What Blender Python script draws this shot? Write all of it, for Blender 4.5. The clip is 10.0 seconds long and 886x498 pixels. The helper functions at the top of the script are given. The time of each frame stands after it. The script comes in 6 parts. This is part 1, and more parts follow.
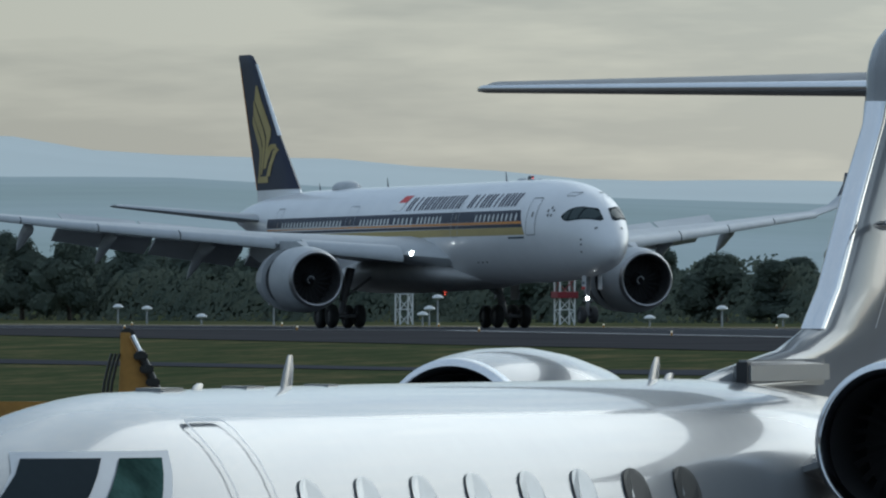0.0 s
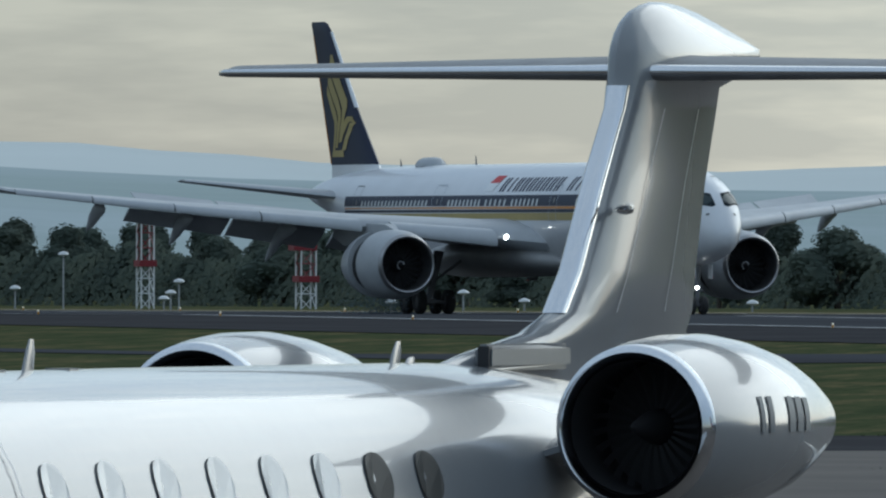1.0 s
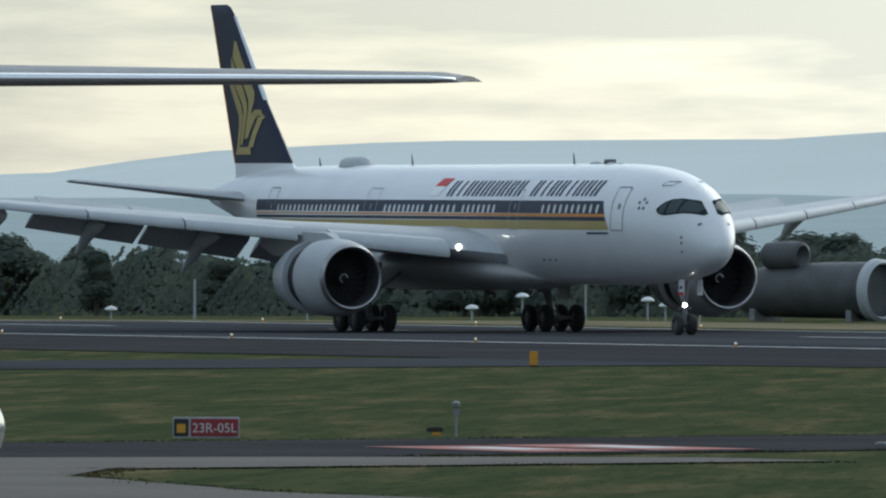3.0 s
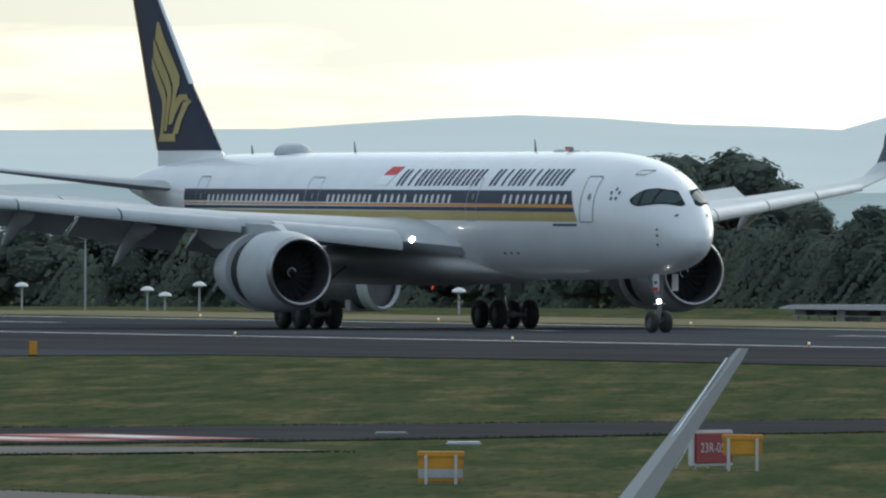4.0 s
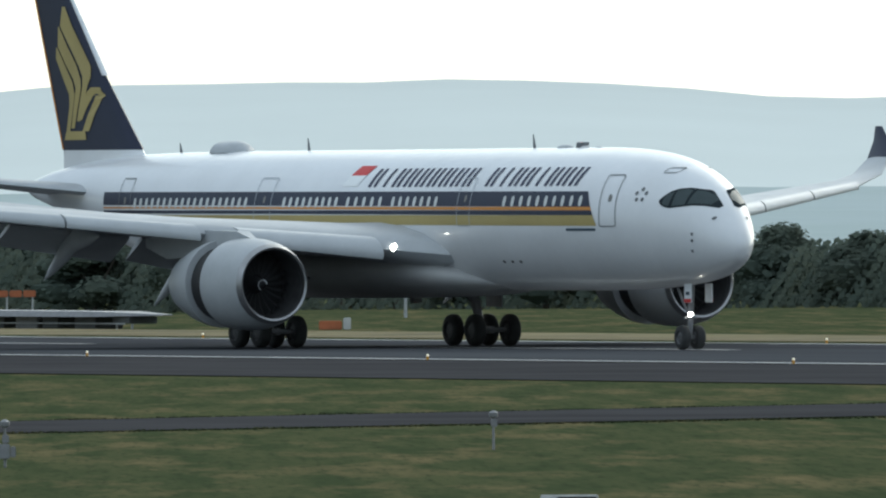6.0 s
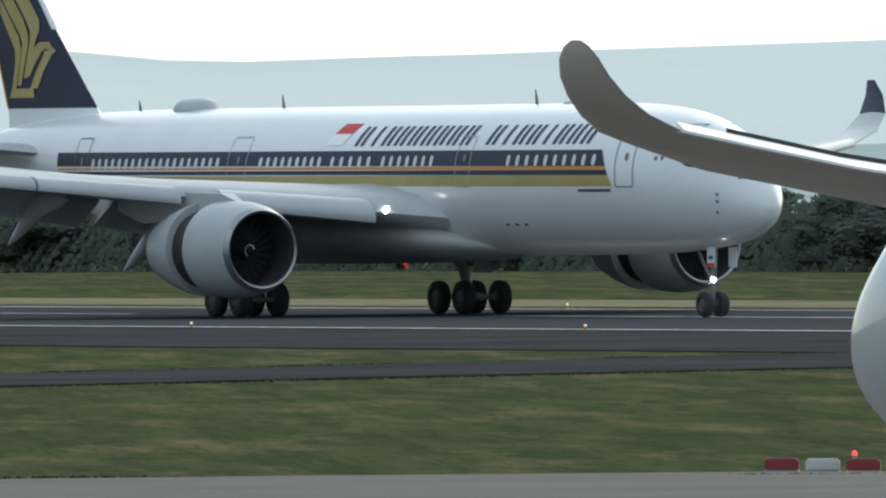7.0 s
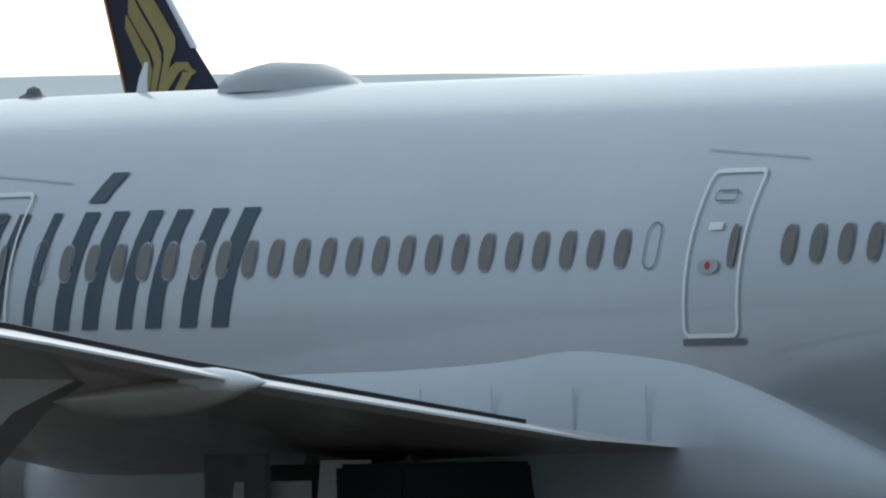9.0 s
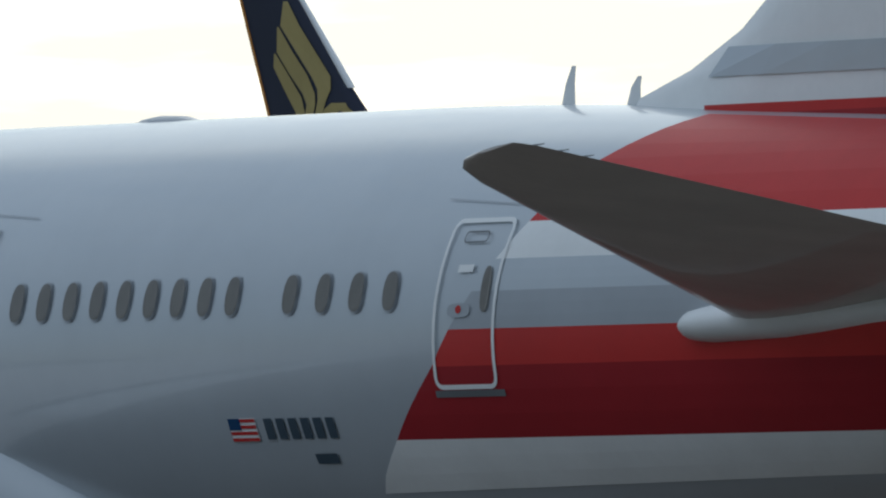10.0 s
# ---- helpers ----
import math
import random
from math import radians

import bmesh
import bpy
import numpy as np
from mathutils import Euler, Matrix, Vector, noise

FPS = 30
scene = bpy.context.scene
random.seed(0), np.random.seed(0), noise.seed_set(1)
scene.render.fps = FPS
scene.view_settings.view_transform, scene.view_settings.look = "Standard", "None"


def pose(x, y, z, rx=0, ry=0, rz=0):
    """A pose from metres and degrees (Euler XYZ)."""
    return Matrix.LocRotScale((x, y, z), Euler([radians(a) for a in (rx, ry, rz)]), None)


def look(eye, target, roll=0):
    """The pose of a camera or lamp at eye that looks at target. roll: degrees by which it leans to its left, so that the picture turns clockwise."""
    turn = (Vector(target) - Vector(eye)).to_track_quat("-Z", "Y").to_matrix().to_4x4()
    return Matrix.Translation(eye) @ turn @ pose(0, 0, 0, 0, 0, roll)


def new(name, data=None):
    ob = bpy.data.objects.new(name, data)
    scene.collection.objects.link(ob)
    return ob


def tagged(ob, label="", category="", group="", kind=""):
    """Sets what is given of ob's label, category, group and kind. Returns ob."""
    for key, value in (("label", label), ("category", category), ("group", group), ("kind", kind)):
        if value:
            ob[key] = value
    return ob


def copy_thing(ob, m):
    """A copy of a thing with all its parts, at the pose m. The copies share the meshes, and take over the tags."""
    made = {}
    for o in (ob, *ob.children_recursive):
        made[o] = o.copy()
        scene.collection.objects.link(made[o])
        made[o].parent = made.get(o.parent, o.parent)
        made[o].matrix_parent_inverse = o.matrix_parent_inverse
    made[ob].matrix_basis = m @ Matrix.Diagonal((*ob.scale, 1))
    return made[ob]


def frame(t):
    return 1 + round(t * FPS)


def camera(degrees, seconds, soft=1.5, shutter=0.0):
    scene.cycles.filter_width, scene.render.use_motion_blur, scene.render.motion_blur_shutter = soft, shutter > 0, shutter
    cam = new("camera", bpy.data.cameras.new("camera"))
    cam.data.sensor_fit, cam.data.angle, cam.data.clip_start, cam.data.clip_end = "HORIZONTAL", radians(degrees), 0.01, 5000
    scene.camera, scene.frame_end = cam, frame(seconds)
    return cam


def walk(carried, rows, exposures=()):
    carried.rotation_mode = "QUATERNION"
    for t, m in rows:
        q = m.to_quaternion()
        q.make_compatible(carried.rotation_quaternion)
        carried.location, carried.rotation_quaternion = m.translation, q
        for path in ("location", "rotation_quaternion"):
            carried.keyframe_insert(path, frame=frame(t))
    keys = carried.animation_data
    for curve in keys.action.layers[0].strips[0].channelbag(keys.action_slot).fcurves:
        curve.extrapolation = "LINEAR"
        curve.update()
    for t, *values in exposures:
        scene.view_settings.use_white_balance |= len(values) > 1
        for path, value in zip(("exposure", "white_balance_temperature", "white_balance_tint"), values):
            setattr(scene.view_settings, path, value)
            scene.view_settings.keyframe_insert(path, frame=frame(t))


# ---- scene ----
EYE = 6.226


def aim(yaw, pitch, roll):
    """Camera pose at the fixed standpoint: yaw clockwise from +y, pitch upwards, roll to its left, in degrees."""
    return pose(0, 0, EYE, 0, 0, -yaw) @ pose(0, 0, 0, 90 + pitch) @ pose(0, 0, 0, 0, 0, roll)


cam = camera(2.75752, 10.0, soft=2.2)
walk(cam, [
    (0.0, aim(-70.0689, -0.0934, 0.135)), (0.5, aim(-69.6695, -0.1059, 0.122)), (1.0, aim(-69.2636, -0.1408, 0.151)),
    (1.5, aim(-68.7145, -0.1424, -0.005)), (2.0, aim(-67.9780, -0.1353, -0.055)), (2.5, aim(-67.3464, -0.1218, -0.103)),
    (2.7, aim(-67.0902, -0.1179, -0.022)), (3.8, aim(-65.4414, -0.1346, 0.128)), (4.0, aim(-65.1197, -0.1452, 0.127)),
    (4.5, aim(-64.4113, -0.1699, -0.240)), (5.0, aim(-63.5555, -0.1605, -0.415)), (5.5, aim(-62.6987, -0.1283, -0.342)),
    (5.7, aim(-62.3713, -0.1253, -0.325)), (6.8, aim(-60.4294, -0.2283, -0.395)), (7.0, aim(-60.0080, -0.2611, -0.512)),
    (7.5, aim(-59.0186, -0.3098, -0.326)), (8.0, aim(-58.0170, -0.2804, -0.356)), (8.5, aim(-57.1883, -0.2195, -0.332)),
    (9.0, aim(-56.3714, -0.1455, -0.575)), (9.5, aim(-55.6333, -0.0762, -0.750)), (10.0, aim(-54.4716, 0.0130, -0.847)),
], exposures=[(0.0, -0.12, 5850, 4), (1.0, -0.1, 5850, 4), (2.5, 0.12, 6050, 4), (4.0, 0.42, 6300, 4), (5.5, 0.6, 6450, 4), (7.0, 0.65, 6500, 4), (7.5, 0.72, 6450, 5), (8.0, 0.52, 6400, 6), (8.5, 0.36, 6350, 6), (9.0, 0.16, 6300, 6), (10.0, -0.06, 6250, 7)])

# ---- light: bright overcast, the sun behind thin cloud to the right of the view ----
SUN_AZ, SUN_EL = -35.0, 20.0


def make_world():
    w = bpy.data.worlds.new("overcast_sky")
    w.use_nodes = True
    scene.world = w
    n, l = w.node_tree.nodes, w.node_tree.links
    n.clear()
    out = n.new("ShaderNodeOutputWorld")
    sky = n.new("ShaderNodeTexSky")
    sky.sky_type, sky.sun_disc = "NISHITA", False
    sky.sun_elevation, sky.sun_rotation = radians(SUN_EL), radians(SUN_AZ)
    sky.dust_density, sky.ozone_density = 0.3, 2.0
    bg_sky = n.new("ShaderNodeBackground")
    bg_sky.inputs["Strength"].default_value = 0.03
    l.new(sky.outputs[0], bg_sky.inputs[0])
    tc = n.new("ShaderNodeTexCoord")
    mp = n.new("ShaderNodeMapping")
    mp.inputs["Scale"].default_value = (22, 22, 150)
    l.new(tc.outputs["Generated"], mp.inputs[0])
    nz = n.new("ShaderNodeTexNoise")
    nz.inputs["Scale"].default_value, nz.inputs["Detail"].default_value, nz.inputs["Roughness"].default_value = 1.6, 5, 0.55
    l.new(mp.outputs[0], nz.inputs["Vector"])
    ramp = n.new("ShaderNodeValToRGB")
    ramp.color_ramp.elements[0].position, ramp.color_ramp.elements[0].color = 0.45, (0.425, 0.475, 0.51, 1)
    ramp.color_ramp.elements[1].position, ramp.color_ramp.elements[1].color = 0.62, (0.78, 0.765, 0.70, 1)
    l.new(nz.outputs["Fac"], ramp.inputs[0])
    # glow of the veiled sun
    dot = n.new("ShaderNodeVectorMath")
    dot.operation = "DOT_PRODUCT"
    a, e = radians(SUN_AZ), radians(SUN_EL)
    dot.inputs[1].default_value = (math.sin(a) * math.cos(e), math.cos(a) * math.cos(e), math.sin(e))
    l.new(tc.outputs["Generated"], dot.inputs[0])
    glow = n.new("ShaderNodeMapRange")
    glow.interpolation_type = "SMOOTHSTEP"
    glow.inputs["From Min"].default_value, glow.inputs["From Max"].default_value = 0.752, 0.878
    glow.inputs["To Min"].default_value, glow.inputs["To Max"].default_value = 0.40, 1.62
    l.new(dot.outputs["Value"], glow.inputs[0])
    # thick cloud is brighter overhead than at the horizon
    sep = n.new("ShaderNodeSeparateXYZ")
    l.new(tc.outputs["Generated"], sep.inputs[0])
    rise = n.new("ShaderNodeMapRange")
    rise.inputs["From Min"].default_value, rise.inputs["From Max"].default_value = 0.03, 0.5
    rise.inputs["To Min"].default_value, rise.inputs["To Max"].default_value = 0.0, 0.62
    l.new(sep.outputs["Z"], rise.inputs[0])
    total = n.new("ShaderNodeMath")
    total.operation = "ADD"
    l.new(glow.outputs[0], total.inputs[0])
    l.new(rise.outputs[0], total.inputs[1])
    mul = n.new("ShaderNodeMix")
    mul.data_type, mul.blend_type = "RGBA", "MULTIPLY"
    mul.inputs["Factor"].default_value = 1
    # cloud turned away from the sun is bluer
    away = n.new("ShaderNodeMapRange")
    away.inputs["From Min"].default_value, away.inputs["From Max"].default_value = 0.765, 0.80
    l.new(dot.outputs["Value"], away.inputs[0])
    tint = n.new("ShaderNodeMix")
    tint.data_type = "RGBA"
    tint.inputs["A"].default_value, tint.inputs["B"].default_value = (0.90, 0.98, 1.12, 1), (1, 1, 1, 1)
    l.new(away.outputs[0], tint.inputs["Factor"])
    hue = n.new("ShaderNodeMix")
    hue.data_type, hue.blend_type = "RGBA", "MULTIPLY"
    hue.inputs["Factor"].default_value = 1
    l.new(ramp.outputs[0], hue.inputs["A"])
    l.new(tint.outputs["Result"], hue.inputs["B"])
    l.new(hue.outputs["Result"], mul.inputs["A"])
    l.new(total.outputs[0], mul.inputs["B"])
    bg = n.new("ShaderNodeBackground")
    bg.inputs["Strength"].default_value = 0.88
    l.new(mul.outputs["Result"], bg.inputs[0])
    add = n.new("ShaderNodeAddShader")
    l.new(bg_sky.outputs[0], add.inputs[0])
    l.new(bg.outputs[0], add.inputs[1])
    l.new(add.outputs[0], out.inputs[0])


make_world()
sun = new("sun", bpy.data.lights.new("sun", "SUN"))
sun.data.energy, sun.data.angle, sun.data.color = 0.5, radians(40), (1.0, 0.94, 0.84)
_a, _e = radians(SUN_AZ), radians(SUN_EL)
sun.matrix_world = look((math.sin(_a) * math.cos(_e) * 50, math.cos(_a) * math.cos(_e) * 50, math.sin(_e) * 50), (0, 0, 0))


# ---- materials ----
def paint(name, rgb, rough=0.5, metal=0.0, vary=0.12, size=1.0, bump=0.0, spec=0.5, coat=0.0, second=None, stretch=(1, 1, 1), world=False, rand=0.0, glow=0.0):
    """Surface with two scales of tone variation; size is the coarse patch size in metres."""
    m = bpy.data.materials.new(name)
    m.use_nodes = True
    n, l = m.node_tree.nodes, m.node_tree.links
    b = n["Principled BSDF"]
    b.inputs["Roughness"].default_value, b.inputs["Metallic"].default_value = rough, metal
    b.inputs["Specular IOR Level"].default_value, b.inputs["Coat Weight"].default_value = spec, coat
    b.inputs["Coat Roughness"].default_value = 0.03
    tc = n.new("ShaderNodeTexCoord")
    mp = n.new("ShaderNodeMapping")
    mp.inputs["Scale"].default_value = stretch
    if world:
        geo = n.new("ShaderNodeNewGeometry")
        l.new(geo.outputs["Position"], mp.inputs[0])
    else:
        l.new(tc.outputs["Object"], mp.inputs[0])
    big = n.new("ShaderNodeTexNoise")
    big.inputs["Scale"].default_value, big.inputs["Detail"].default_value = 1.0 / size, 4
    fine = n.new("ShaderNodeTexNoise")
    fine.inputs["Scale"].default_value, fine.inputs["Detail"].default_value = 9.0 / size, 5
    l.new(mp.outputs[0], big.inputs["Vector"])
    l.new(mp.outputs[0], fine.inputs["Vector"])
    mix = n.new("ShaderNodeMix")
    mix.data_type = "RGBA"
    c2 = second or tuple(c * (1 - vary * 2) for c in rgb)
    mix.inputs["A"].default_value, mix.inputs["B"].default_value = (*rgb, 1), (*c2, 1)
    mr = n.new("ShaderNodeMapRange")
    mr.inputs["From Min"].default_value, mr.inputs["From Max"].default_value = 0.35, 0.68
    l.new(big.outputs["Fac"], mr.inputs[0])
    l.new(mr.outputs[0], mix.inputs["Factor"])
    hv = n.new("ShaderNodeHueSaturation")
    l.new(mix.outputs["Result"], hv.inputs["Color"])
    vr = n.new("ShaderNodeMapRange")
    vr.inputs["To Min"].default_value, vr.inputs["To Max"].default_value = 1 - vary, 1 + vary
    l.new(fine.outputs["Fac"], vr.inputs[0])
    val = vr.outputs[0]
    if rand:
        oi = n.new("ShaderNodeObjectInfo")
        rr = n.new("ShaderNodeMapRange")
        rr.inputs["To Min"].default_value, rr.inputs["To Max"].default_value = 1 - rand, 1 + rand
        l.new(oi.outputs["Random"], rr.inputs[0])
        mm = n.new("ShaderNodeMath")
        mm.operation = "MULTIPLY"
        l.new(val, mm.inputs[0])
        l.new(rr.outputs[0], mm.inputs[1])
        val = mm.outputs[0]
    l.new(val, hv.inputs["Value"])
    l.new(hv.outputs[0], b.inputs["Base Color"])
    if bump:
        bp = n.new("ShaderNodeBump")
        bp.inputs["Strength"].default_value, bp.inputs["Distance"].default_value = bump, 0.05 * size
        l.new(fine.outputs["Fac"], bp.inputs["Height"])
        l.new(bp.outputs[0], b.inputs["Normal"])
    # faint self-glow, part of the haze painted on the far ridges
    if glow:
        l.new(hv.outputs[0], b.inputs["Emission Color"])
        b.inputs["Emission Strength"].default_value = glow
    return m


def lamp_glow(name, rgb, strength):
    m = bpy.data.materials.new(name)
    m.use_nodes = True
    b = m.node_tree.nodes["Principled BSDF"]
    b.inputs["Base Color"].default_value = b.inputs["Emission Color"].default_value = (*rgb, 1)
    b.inputs["Emission Strength"].default_value = strength
    return m


def foliage(name, rgb, second, rand=0.15, islands=False):
    """Leaves that let part of the light through; tone varies from plant to plant or from blade to blade."""
    m = bpy.data.materials.new(name)
    m.use_nodes = True
    n, l = m.node_tree.nodes, m.node_tree.links
    b, out = n["Principled BSDF"], n["Material Output"]
    b.inputs["Roughness"].default_value, b.inputs["Specular IOR Level"].default_value = 0.9, 0.05
    geo = n.new("ShaderNodeNewGeometry")
    nz = n.new("ShaderNodeTexNoise")
    nz.inputs["Scale"].default_value, nz.inputs["Detail"].default_value = 0.35, 3
    l.new(geo.outputs["Position"], nz.inputs["Vector"])
    fac = n.new("ShaderNodeMapRange")
    fac.inputs["From Min"].default_value, fac.inputs["From Max"].default_value = 0.38, 0.64
    l.new(nz.outputs["Fac"], fac.inputs[0])
    mix = n.new("ShaderNodeMix")
    mix.data_type = "RGBA"
    mix.inputs["A"].default_value, mix.inputs["B"].default_value = (*rgb, 1), (*second, 1)
    l.new(fac.outputs[0], mix.inputs["Factor"])
    oi = n.new("ShaderNodeObjectInfo")
    rr = n.new("ShaderNodeMapRange")
    rr.inputs["To Min"].default_value, rr.inputs["To Max"].default_value = 1 - rand, 1 + rand
    l.new(geo.outputs["Random Per Island"] if islands else oi.outputs["Random"], rr.inputs[0])
    hv = n.new("ShaderNodeHueSaturation")
    l.new(mix.outputs["Result"], hv.inputs["Color"])
    l.new(rr.outputs[0], hv.inputs["Value"])
    l.new(hv.outputs[0], b.inputs["Base Color"])
    tr = n.new("ShaderNodeBsdfTranslucent")
    l.new(hv.outputs[0], tr.inputs["Color"])
    ms = n.new("ShaderNodeMixShader")
    ms.inputs[0].default_value = 0.5
    l.new(b.outputs[0], ms.inputs[1])
    l.new(tr.outputs[0], ms.inputs[2])
    l.new(ms.outputs[0], out.inputs["Surface"])
    return m


def airfield_grass():
    """Mown grass with dry swathes lying along the mowing direction."""
    m = bpy.data.materials.new("mown_airfield_grass")
    m.use_nodes = True
    n, l = m.node_tree.nodes, m.node_tree.links
    b = n["Principled BSDF"]
    b.inputs["Roughness"].default_value, b.inputs["Specular IOR Level"].default_value = 0.95, 0.0
    geo = n.new("ShaderNodeNewGeometry")

    def layer(rot, sx, sy, lo, hi, detail=4):
        mp = n.new("ShaderNodeMapping")
        mp.vector_type = "TEXTURE"
        mp.inputs["Rotation"].default_value = (0, 0, radians(rot))
        mp.inputs["Scale"].default_value = (1 / sx, 1 / sy, 1)
        l.new(geo.outputs["Position"], mp.inputs[0])
        nz = n.new("ShaderNodeTexNoise")
        nz.inputs["Scale"].default_value, nz.inputs["Detail"].default_value, nz.inputs["Roughness"].default_value = 1.0, detail, 0.65
        l.new(mp.outputs[0], nz.inputs["Vector"])
        r = n.new("ShaderNodeMapRange")
        r.inputs["From Min"].default_value, r.inputs["From Max"].default_value = lo, hi
        l.new(nz.outputs["Fac"], r.inputs[0])
        return r.outputs[0]

    def mixed(a, b_, f):
        mx = n.new("ShaderNodeMix")
        mx.data_type = "RGBA"
        for key, v in (("A", a), ("B", b_)):
            if isinstance(v, tuple):
                mx.inputs[key].default_value = (*v, 1)
            else:
                l.new(v, mx.inputs[key])
        l.new(f, mx.inputs["Factor"])
        return mx.outputs["Result"]

    green = mixed((0.054, 0.068, 0.034), (0.082, 0.088, 0.044), layer(63, 0.6, 0.035, 0.40, 0.60))
    dry = mixed(green, (0.165, 0.132, 0.070), layer(63, 0.35, 0.045, 0.50, 0.70, 7))
    tone = mixed(dry, (0.040, 0.050, 0.028), layer(63, 3.5, 0.22, 0.50, 0.76, 5))
    l.new(tone, b.inputs["Base Color"])
    return m


